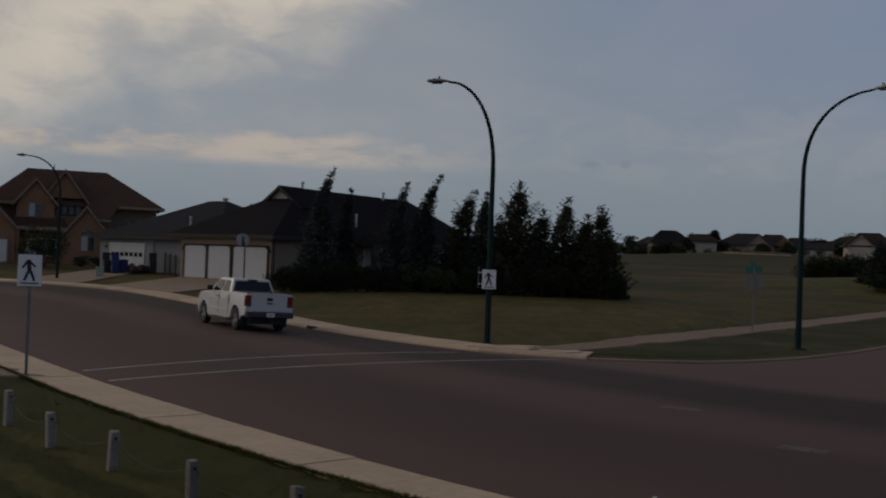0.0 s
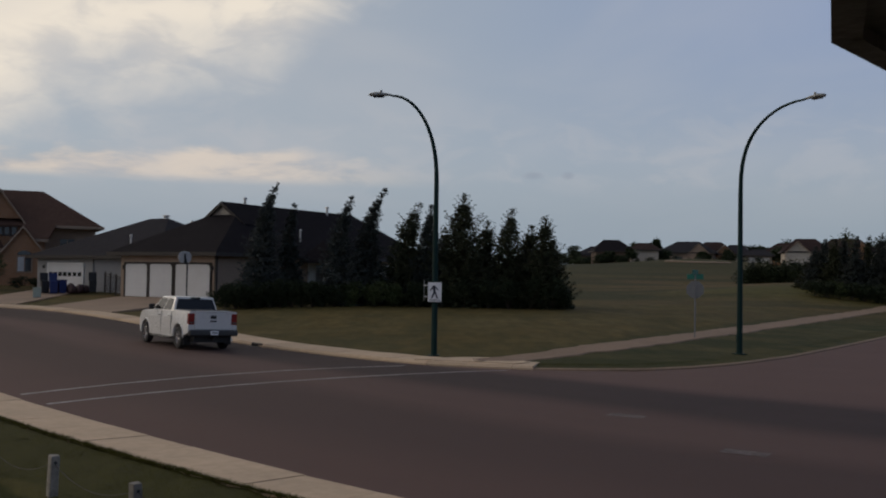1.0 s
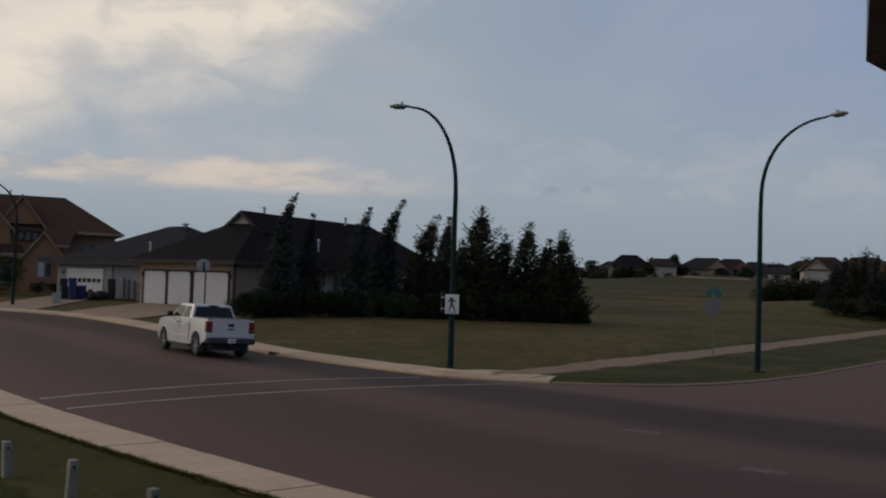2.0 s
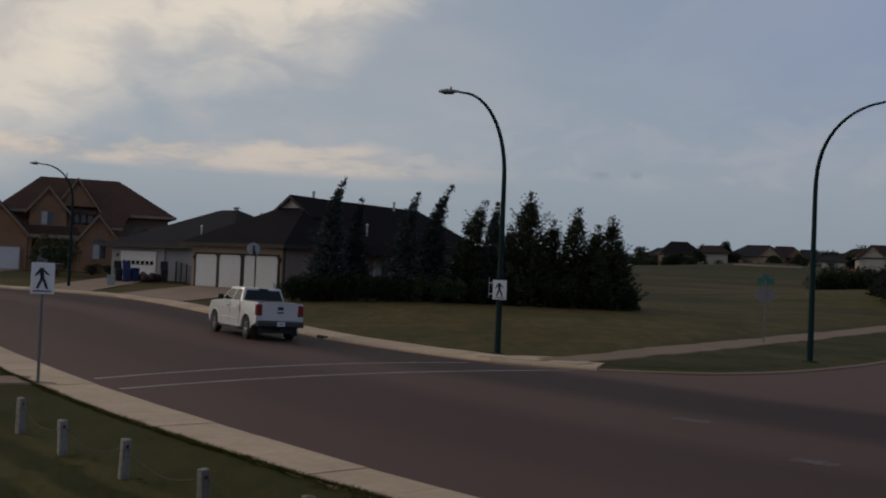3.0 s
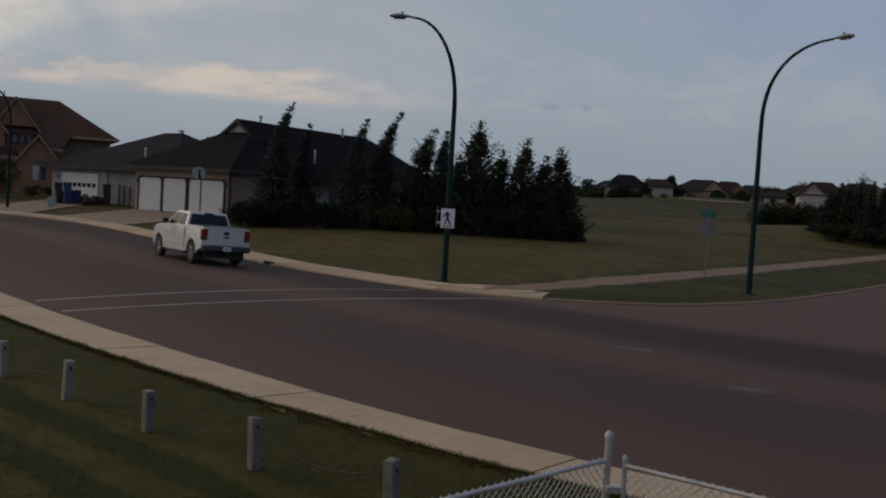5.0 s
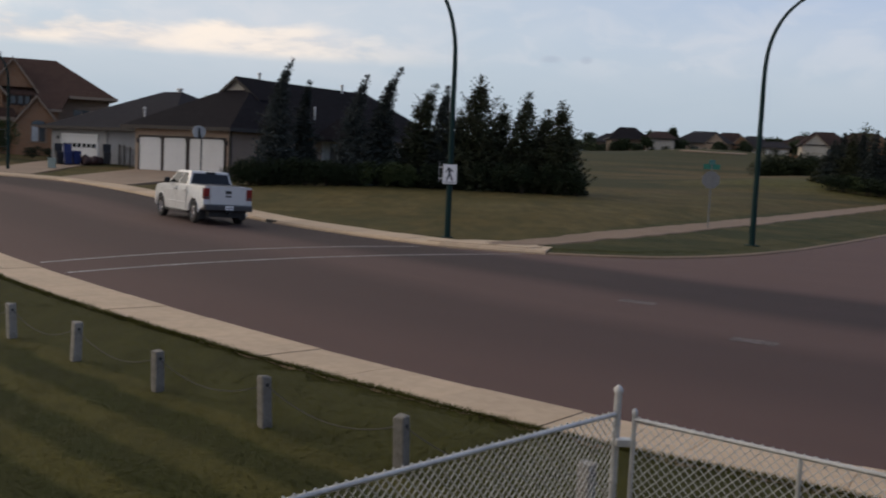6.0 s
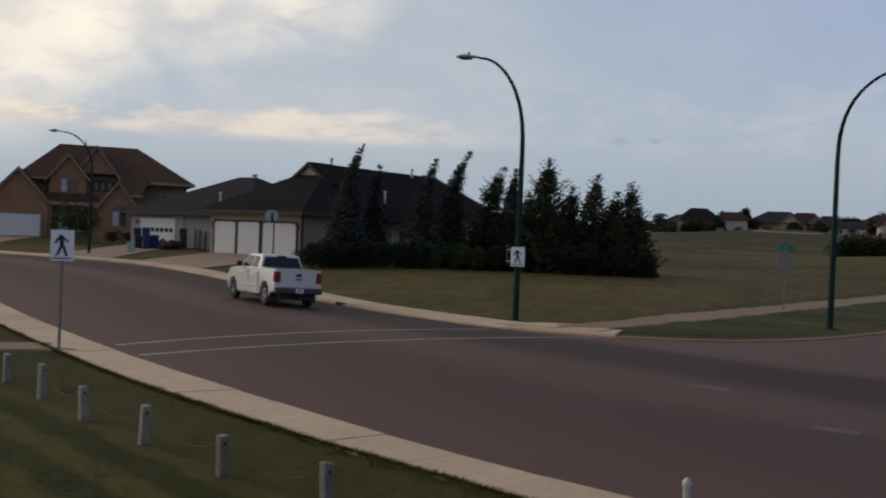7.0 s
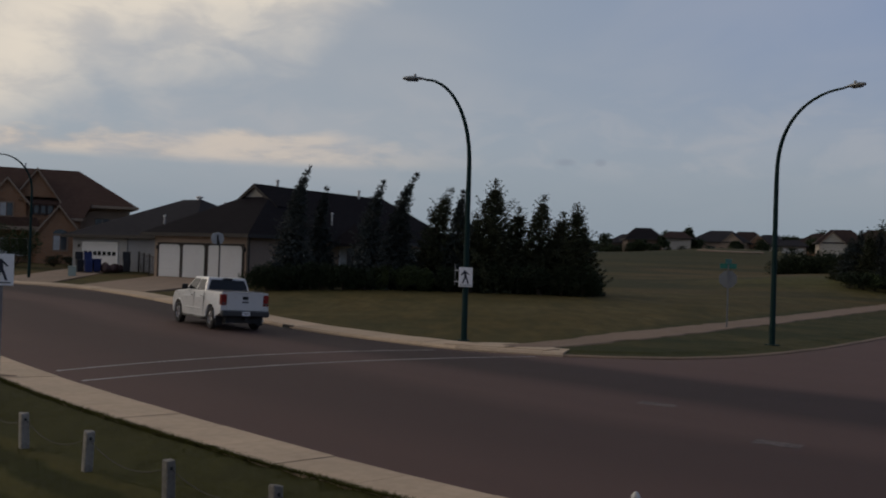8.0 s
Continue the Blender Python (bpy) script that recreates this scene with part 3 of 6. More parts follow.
def sheet(name, poly, lift, material, cut=2.0, parent=None, tracks=False):
    """A flat shape laid on the road's plane, cut in strips so that it follows the slope."""
    bm = bmesh.new()
    bm.faces.new([bm.verts.new((x, y, 0)) for x, y in poly])
    bmesh.ops.triangulate(bm, faces=bm.faces)
    ylo, yhi = min(p[1] for p in poly), max(p[1] for p in poly)
    y = math.ceil(max(ylo, 26) / cut) * cut
    while y < yhi:
        bmesh.ops.bisect_plane(bm, geom=bm.verts[:] + bm.edges[:] + bm.faces[:], plane_co=(0, y, 0), plane_no=(0, 1, 0))
        y += cut if y < 90 else 6
    if tracks:
        for x in range(-40, 41, 2):
            bmesh.ops.bisect_plane(bm, geom=bm.verts[:] + bm.edges[:] + bm.faces[:], plane_co=(x, 0, 0), plane_no=(1, 0, 0))
        for y in range(0, 26, 2):
            bmesh.ops.bisect_plane(bm, geom=bm.verts[:] + bm.edges[:] + bm.faces[:], plane_co=(0, y, 0), plane_no=(0, 1, 0))
        layer = bm.loops.layers.uv.verify()
        vs = list(bm.verts)
        d, _ = span(NEAR_EDGE, np.array([v.co.x for v in vs]), np.array([v.co.y for v in vs]), False)
        across = dict(zip(vs, d))
        for f in bm.faces:
            for l in f.loops:
                l[layer].uv = (across[l.vert], -0.66 * l.vert.co.x + 0.75 * l.vert.co.y)
    for v in bm.verts:
        v.co.z = on_road(v.co.x, v.co.y) + lift
    for f in bm.faces:
        if f.normal.z < 0:
            f.normal_flip()
    me = bpy.data.meshes.new(name)
    bm.to_mesh(me)
    bm.free()
    me.materials.append(material)
    ob = new(name, me)
    ob.parent = parent
    return ob


road = sheet("road", ROAD, 0.0, M_ASPHALT, tracks=True)
tagged(road, "worn grey-brown asphalt street with a side street", "road", kind="structure")


def resample(line, step):
    p = [Vector((*q, 0)) for q in line]
    # round the corners a little, then walk along at even steps
    for _ in range(2):
        r = [p[0]]
        for a, b in zip(p, p[1:]):
            r += [a.lerp(b, 0.25), a.lerp(b, 0.75)]
        p = r + [p[-1]]
    out, left = [p[0]], step
    for a, b in zip(p, p[1:]):
        d = (b - a).length
        k = left
        while k <= d:
            out.append(a.lerp(b, k / d))
            k += step
        left = k - d
    if (p[-1] - out[-1]).length > 0.25 * step:
        out.append(p[-1])
    return out


def offsets(pts, d):
    """The points moved sideways by d, to the left of the walking direction."""
    out = []
    for i, p in enumerate(pts):
        t = (pts[min(i + 1, len(pts) - 1)] - pts[max(i - 1, 0)]).normalized()
        out.append(p + Vector((-t.y, t.x, 0)) * d)
    return out


def near_width(y):
    """Width of the near pavement, which widens a little up the street."""
    return 1.09 + 0.24 * smooth01((np.asarray(y, float) - 12.0) / 6.0)


def slabs(name, label, line, width, step, side, material, keep, gap=0.006, piece="slab", top=0.135):
    """A pavement of cast slabs along a road edge: rounded kerb on the road's side, joints between the slabs."""
    root = thing(name, Matrix(), label, "pavement", kind="structure")
    pts = resample(line, step)
    back = [offsets(pts[max(0, i - 1):i + 2], side * (float(width(p.y)) if callable(width) else width))[min(i, 1)] for i, p in enumerate(pts)]
    lip = offsets(pts, -side * 0.03)
    rng = random.Random(5)
    for i in range(len(pts) - 1):
        if not keep(pts[i]):
            continue
        bm = bmesh.new()
        rows = []
        dz = rng.uniform(-0.006, 0.006)
        for j, g in ((i, gap), (i + 1, -gap)):
            along = (pts[i + 1] - pts[i]).normalized() * g
            a, b, c = pts[j] + along, back[j] + along, lip[j] + along
            za, zb = on_road(a.x, a.y), on_road(b.x, b.y)
            prof = [(c.x, c.y, za - 0.12), (c.x, c.y, za + top * 0.4), (*a.lerp(b, 0.04).xy, za + top + dz), (*b.xy, zb + top + 0.02 + dz), (*b.xy, zb - 0.12)]
            rows.append([bm.verts.new(v) for v in prof])
        n = 5
        for k2 in range(n):
            bm.faces.new((rows[0][k2], rows[1][k2], rows[1][(k2 + 1) % n], rows[0][(k2 + 1) % n]))
        bm.faces.new(rows[0]), bm.faces.new(rows[1][::-1])
        part(piece, bm, material, root)
    return root


def strip(name, line, near, far, lifts, material, step=1.0, keep=lambda p: True, parent=None):
    """A ribbon along a line, from near to far metres aside of it."""
    pts = resample(line, step)
    a, b = offsets(pts, near), offsets(pts, far)
    bm = bmesh.new()
    va = [bm.verts.new((p.x, p.y, on_road(p.x, p.y) + lifts[0])) for p in a]
    vb = [bm.verts.new((p.x, p.y, on_road(p.x, p.y) + lifts[1])) for p in b]
    for i in range(len(pts) - 1):
        if keep(pts[i]):
            bm.faces.new((va[i], va[i + 1], vb[i + 1], vb[i]))
    for v in [v for v in bm.verts if not v.link_faces]:
        bm.verts.remove(v)
    bm.normal_update()
    for f in bm.faces:
        if f.normal.z < 0:
            f.normal_flip()
    me = bpy.data.meshes.new(name)
    bm.to_mesh(me)
    bm.free()
    me.materials.append(material)
    ob = new(name, me)
    ob.parent = parent
    return ob


# paint on the road
def ground_bar(name, a, b, w0, w1, material, lift=0.006, bend=0.0):
    a, b = Vector((*a, 0)), Vector((*b, 0))
    t = (b - a).normalized()
    s = Vector((-t.y, t.x, 0))
    bm = bmesh.new()
    left, right = [], []
    for i in range(13):
        k = i / 12
        p = a.lerp(b, k) + s * bend * 4 * k * (1 - k)
        w = w0 + (w1 - w0) * k
        for lst, d in ((left, w / 2), (right, -w / 2)):
            q = p + s * d
            lst.append(bm.verts.new((q.x, q.y, on_road(q.x, q.y) + lift)))
    for i in range(12):
        bm.faces.new((right[i], right[i + 1], left[i + 1], left[i]))
    return part(name, bm, material)


for a, b in (((-7.5, 22.3), (3.8, 31.1)), ((-8.67, 23.92), (0.6, 32.2))):
    tagged(ground_bar("crosswalk_line", a, b, 0.16, 0.13, M_LINE, bend=0.35), "worn white painted crosswalk line on the asphalt", "road marking", "crosswalk lines", "structure")
for a, b in (((4.75, 20.75), (5.4, 20.3)), ((5.75, 16.55), (6.4, 16.1))):
    tagged(ground_bar("lane_dash", a, b, 0.42, 0.42, M_PALELINE), "faded white lane dash on the asphalt", "road marking", "lane dashes", "structure")
slabs("sidewalk_near", "pale concrete sidewalk with kerb beside the mown verge", NEAR_EDGE, near_width, 1.5, 1, M_CONCRETE, lambda p: -62 < p.x < 40)
slabs("sidewalk_far", "pale concrete sidewalk with kerb along the lawn", FAR_WALK, 1.35, 1.5, 1, M_CONCRETE, lambda p: -70 < p.x)
slabs("kerb_side", "narrow concrete kerb along the side street", SIDE_KERB, 0.15, 2.0, 1, M_PATH, lambda p: p.x < 70, piece="kerb_stone", top=0.045)
tagged(strip("verge_side", SIDE_KERB, 0.16, 2.2, (0.06, 0.15), M_GRASS, 0.8), "short green grass verge with a dry edge beside the kerb", "grass", kind="structure")
FOOTPATH = [(3.4, 32.8), (5.4, 34.5), (10.3, 39.9), (15.1, 45.7), (27.8, 61.2), (49.9, 88.5), (81.6, 127)]


def land_strip(name, line, width, material, lift=0.04, step=0.7, ragged=0.06):
    pts = resample(line, step)
    rng = random.Random(3)
    a = [p + (q - p) * (1 + rng.uniform(-ragged, ragged)) for p, q in zip(pts, offsets(pts, width / 2))]
    b = [p + (q - p) * (1 + rng.uniform(-ragged, ragged)) for p, q in zip(pts, offsets(pts, -width / 2))]
    bm = bmesh.new()
    rows = []
    for p, q, r in zip(a, pts, b):
        vs = (p, p.lerp(q, 0.12), q, r.lerp(q, 0.12), r)
        rows.append([bm.verts.new((v.x, v.y, on_land(v.x, v.y) + e)) for v, e in zip(vs, (-0.05, lift, lift, lift, -0.05))])
    for s, t in zip(rows, rows[1:]):
        for i in range(4):
            bm.faces.new((s[i], t[i], t[i + 1], s[i + 1]))
    ob = part(name, bm, material)
    return ob


tagged(land_strip("footpath", [(x - 0.12, y + 0.10) for x, y in FOOTPATH], 1.6, M_PATH, ragged=0.16), "worn pale footpath across the dry lawn", "footpath", kind="structure")
tagged(land_strip("footpath_verge", [(-8.9, 22.3), (-10.2, 21.9), (-12.4, 20.8), (-15.5, 19.8), (-24, 18.5), (-40, 17)], 1.5, M_PATH), "worn concrete footpath through the verge", "footpath", kind="structure")


def apron():
    poly = [(0.9, 33.3), (4.2, 31.95), (4.75, 32.5), (4.3, 34.2), (2.6, 34.3)]
    bm = bmesh.new()
    top = [bm.verts.new((x, y, on_road(1.5, 33.2) + 0.165)) for x, y in poly]
    low = [bm.verts.new((x, y, on_road(1.5, 33.2) - 0.2)) for x, y in poly]
    bm.faces.new(top), bm.faces.new(low[::-1])
    for i in range(5):
        bm.faces.new((top[i], low[i], low[(i + 1) % 5], top[(i + 1) % 5]))
    tagged(part("apron", bm, M_CONCRETE), "cracked pale concrete apron at the footpath's end", "pavement", kind="structure")


apron()


def dirt_patch(x, y, w, d, turn):
    rng = random.Random(8)
    bm = bmesh.new()
    z = max(on_road(1.5, 33.2) + 0.165, on_road(x, y) + 0.175)
    ring = []
    for i in range(14):
        a = 6.283 * i / 14
        q = rng.uniform(0.7, 1.15)
        u, v = math.cos(a) * w * q, math.sin(a) * d * q
        c, s = math.cos(radians(turn)), math.sin(radians(turn))
        ring.append(bm.verts.new((x + u * c - v * s, y + u * s + v * c, z + 0.006)))
    mid = bm.verts.new((x, y, z + 0.018))
    for i in range(14):
        bm.faces.new((ring[i], ring[(i + 1) % 14], mid))
    tagged(part("dirt_patch", bm, M_SOIL), "dark dirt washed into a joint of the concrete apron", "dirt", kind="structure")


dirt_patch(3.1, 32.62, 0.30, 0.12, 35)


def storm_drain(p):
    x, y = p
    root = thing("storm_drain", pose(x, y, on_road(x, y), 0, 0, -52), "dark cast-iron storm drain inlet in the kerb", "storm drain")
    part("inlet", boxed(-0.42, -0.06, -0.1, 0.42, 0.10, 0.13, 0.02), M_IRON, root)
    part("grate", boxed(-0.4, -0.32, -0.05, 0.4, -0.07, 0.012, 0.01), M_IRON, root)


storm_drain((-5.2, 39.85))


# ---- houses ----
def hip_roof(x0, x1, y0, y1, ze, zr, axis="y", in0=0.0, in1=0.0, thick=0.2):
    """A roof solid over a rectangle; in0 and in1 are how far the ridge stops short of the two ends (0: gable)."""
    bm = bmesh.new()
    if axis == "y":
        xm = (x0 + x1) / 2
        r = ((xm, y0 + in0, zr), (xm, y1 - in1, zr))
    else:
        ym = (y0 + y1) / 2
        r = ((x0 + in0, ym, zr), (x1 - in1, ym, zr))
    e = [bm.verts.new(v) for v in ((x0, y0, ze), (x1, y0, ze), (x1, y1, ze), (x0, y1, ze))]
    l = [bm.verts.new(v) for v in ((x0, y0, ze - thick), (x1, y0, ze - thick), (x1, y1, ze - thick), (x0, y1, ze - thick))]
    a, b = (bm.verts.new(v) for v in r)
    if axis == "y":
        faces = ((e[0], e[1], a), (e[1], e[2], b, a), (e[2], e[3], b), (e[3], e[0], a, b))
    else:
        faces = ((e[0], e[1], b, a), (e[1], e[2], b), (e[2], e[3], a, b), (e[3], e[0], a))
    for f in faces:
        bm.faces.new(f)
    for i in range(4):
        j = (i + 1) % 4
        bm.faces.new((e[i], l[i], l[j], e[j]))
    bm.faces.new(l[::-1])
    return bm


def fascia(x0, x1, y0, y1, z, h=0.24, t=0.04):
    """Boards and gutter round the eaves."""
    bm = bmesh.new()
    for q in ((x0 - t, y0 - t, x1 + t, y0), (x0 - t, y1, x1 + t, y1 + t), (x0 - t, y0, x0, y1), (x1, y0, x1 + t, y1)):
        box(bm, q[0], q[1], z - h, q[2], q[3], z + 0.02)
    return bm


def gable_front(parent, xm, half, y, ze, zr, wall, trim, depth, roof, label=""):
    """A gable facing the street: its wall, sloped barge boards and the roof that runs back from it."""
    k = (zr - ze) / half
    o = 0.35
    part("gable_wall", prism([(xm - half, ze), (xm + half, ze), (xm, zr)], y, y + 0.2), wall, parent, uv=True)
    for s in (-1, 1):
        part("barge_board", prism([(xm + s * (half + o), ze - o * k - 0.16), (xm + s * (half + o), ze - o * k + 0.10), (xm, zr + 0.12), (xm, zr - 0.14)], y - 0.34, y - 0.26), trim, parent)
        part("gable_roof", prism([(xm + s * (half + o), ze - o * k - 0.02), (xm + s * (half + o), ze - o * k + 0.14), (xm, zr + 0.16), (xm, zr)], y - 0.3, y + depth), roof, parent, uv=True)


def garage_door(parent, x0, x1, z0, z1, y, windows=False, trim=M_TRIM_DARK, clipped=False):
    d = part("garage_door", boxed(x0, y - 0.05, z0, x1, y + 0.02, z1, 0.01), M_WHITE, parent, "white sectional garage door")
    h = (z1 - z0 - 0.06) / 4
    n = max(3, round((x1 - x0) / 0.62))
    for i in range(4):
        bm = boxed(x0 + 0.03, y - 0.085, z0 + 0.03 + i * h, x1 - 0.03, y - 0.05, z0 + 0.02 + (i + 1) * h, 0.008)
        w = (x1 - x0 - 0.1) / n
        part("door_section", bm, M_WHITE, d)
        if windows and i == 2:
            for j in range(n):
                part("door_pane", boxed(x0 + 0.05 + j * w + 0.09, y - 0.115, z0 + i * h + 0.12, x0 + 0.05 + (j + 1) * w - 0.09, y - 0.097, z0 + (i + 1) * h - 0.08), M_TINT, d)
    t = 0.13
    for q in ((x0 - t, z0, x0, z1 + t), (x1, z0, x1 + t, z1 + t), (x0, z1, x1, z1 + t)):
        part("door_casing", boxed(q[0], y - 0.11, q[1], q[2], y + 0.02, q[3], 0.01), trim, parent)
    if clipped:
        for s, x in ((1, x0), (-1, x1)):
            part("corner_casing", prism([(x, z1 - 0.24), (x, z1), (x + s * 0.24, z1), (x + s * 0.07, z1 - 0.07)], y - 0.115, y - 0.07), trim, parent)
    return d


def window(parent, x0, x1, z0, z1, y, trim, panes=2, curtain=False, m=None, name="window"):
    """A window in a wall that faces -y (or turned by m): casing, sashes and panes."""
    bm = bmesh.new()
    t = 0.09
    for q in ((x0 - t, z0 - t, x1 + t, z0), (x0 - t, z1, x1 + t, z1 + t), (x0 - t, z0, x0, z1), (x1, z0, x1 + t, z1)):
        box(bm, q[0], y - 0.06, q[1], q[2], y + 0.05, q[3])
    if m is not None:
        bmesh.ops.transform(bm, matrix=m, verts=bm.verts)
    w = part(name, bm, trim, parent)
    step = (x1 - x0) / panes
    for i in range(panes):
        bm = boxed(x0 + i * step + 0.03, y - 0.02, z0 + 0.03, x0 + (i + 1) * step - 0.03, y + 0.03, z1 - 0.03)
        if m is not None:
            bmesh.ops.transform(bm, matrix=m, verts=bm.verts)
        part("pane", bm, M_CURTAIN if curtain and i % 2 == 0 else M_GLASS, w)
    return w


def frame_of(p, u):
    """A house's own axes: x along its front, y back from the street."""
    u = Vector((*u, 0)).normalized()
    return Matrix(((u.x, -u.y, 0, p[0]), (u.y, u.x, 0, p[1]), (0, 0, 1, 0), (0, 0, 0, 1)))


def roof_vent(parent, x, y, z, h=0.7, r=0.09):
    v = part("roof_vent", tubed([(x, y, z - 0.5), (x, y, z + h)], r), M_STEEL, parent, "pale metal flue pipe")
    part("cap", tubed([(x, y, z + h), (x, y, z + h + 0.06), (x, y, z + h + 0.16)], [r * 1.9, r * 1.7, r * 0.4]), M_STEEL, v)


BUNGALOW = frame_of((-12.25, 68.4), (0.834, -0.552))


def bungalow():
    h = thing("bungalow", BUNGALOW, "low buff-brick bungalow with charcoal hip roof and triple garage", "house")
    part("wall", boxed(-8.9, 0, 0.3, 0.45, 27.5, 4.25), M_BRICK_PALE, h, "buff brick walls", uv=True)
    part("roof", hip_roof(-9.75, 0.95, -0.6, 28.4, 4.32, 8.35, "y", 8.5, 6.0), M_SHINGLE, h, "charcoal shingle hip roof", uv=True)
    part("fascia", fascia(-9.75, 0.95, -0.6, 28.4, 4.32), M_TRIM_DARK, h, "dark brown eaves board")
    gable_front(h, -4.4, 2.1, 5.8, 6.75, 8.22, M_SIDING_BEIGE, M_TRIM_DARK, 2.6, M_SHINGLE)
    for x0, x1 in ((-8.37, -6.13), (-5.88, -3.65), (-3.32, -0.03)):
        garage_door(h, x0, x1, 1.12, 3.5, 0.0, clipped=True)
    part("corner_post", boxed(0.36, -0.06, 0.3, 0.52, 0.10, 4.1), M_TRIM_DARK, h, "dark brown downpipe")
    turn = pose(0.45, 0, 0, 0, 0, 90)
    for a, b in ((4.6, 5.8), (10.2, 12.0), (15.5, 17.0), (20.0, 22.0)):
        window(h, a, b, 2.2, 3.7, 0.0, M_WHITE_TRIM, 2, True, turn)
    part("side_porch_roof", hip_roof(0.4, 3.4, 9.0, 15.0, 4.0, 5.6, "y", 1.2, 1.2), M_SHINGLE, h, uv=True)
    for y in (9.4, 14.6):
        part("porch_post", boxed(2.9, y - 0.12, 0.3, 3.1, y + 0.12, 3.85), M_WHITE_TRIM, h)
    roof_vent(h, -4.4, 8.2, 8.35, 0.4, 0.10)
    roof_vent(h, -4.1, 18.4, 8.3, 0.4, 0.10)
    roof_vent(h, -0.6, 10.4, 5.4, 0.9, 0.07)
    part("wall_lamp", boxed(-8.62, -0.16, 3.1, -8.48, -0.0, 3.4, 0.02), M_BLACK, h, "black wall lantern")
    part("wall_lamp", boxed(0.10, -0.16, 3.1, 0.24, -0.0, 3.4, 0.02), M_BLACK, h, "black wall lantern")


def grey_house():
    h = thing("grey_house", frame_of((-25.83, 82.03), (0.834, -0.552)), "grey-sided bungalow with slate hip roof and front garage", "house")
    part("wall", boxed(-4.4, 0, 0.4, 9.6, 13.5, 4.05), M_SIDING_GREY, h, "grey lap siding walls", uv=True)
    part("garage_front", boxed(-4.42, -0.12, 0.4, 2.4, 0.06, 4.05), M_STUCCO, h, "pale stucco garage front")
    part("roof", hip_roof(-5.1, 10.3, -0.7, 14.2, 4.15, 7.55, "x", 6.5, 6.7), M_SHINGLE_GREY, h, "slate grey shingle roof", uv=True)
    part("fascia", fascia(-5.1, 10.3, -0.7, 14.2, 4.15), M_TRIM_DARK, h)
    garage_door(h, -2.95, 1.3, 1.3, 3.45, -0.12, True, M_WHITE_TRIM)
    part("house_plate", boxed(-3.75, -0.16, 3.1, -3.45, -0.12, 3.35), M_BLACK, h, "dark plate beside the garage")
    window(h, 6.5, 8.2, 2.0, 3.4, 0.0, M_WHITE_TRIM, 2, True)
    roof_vent(h, 3.3, 6.8, 7.5, 0.22, 0.20)
    roof_vent(h, 4.8, 1.6, 5.2, 0.6, 0.07)
    roof_vent(h, 6.3, 6.9, 6.4, 0.8, 0.08)


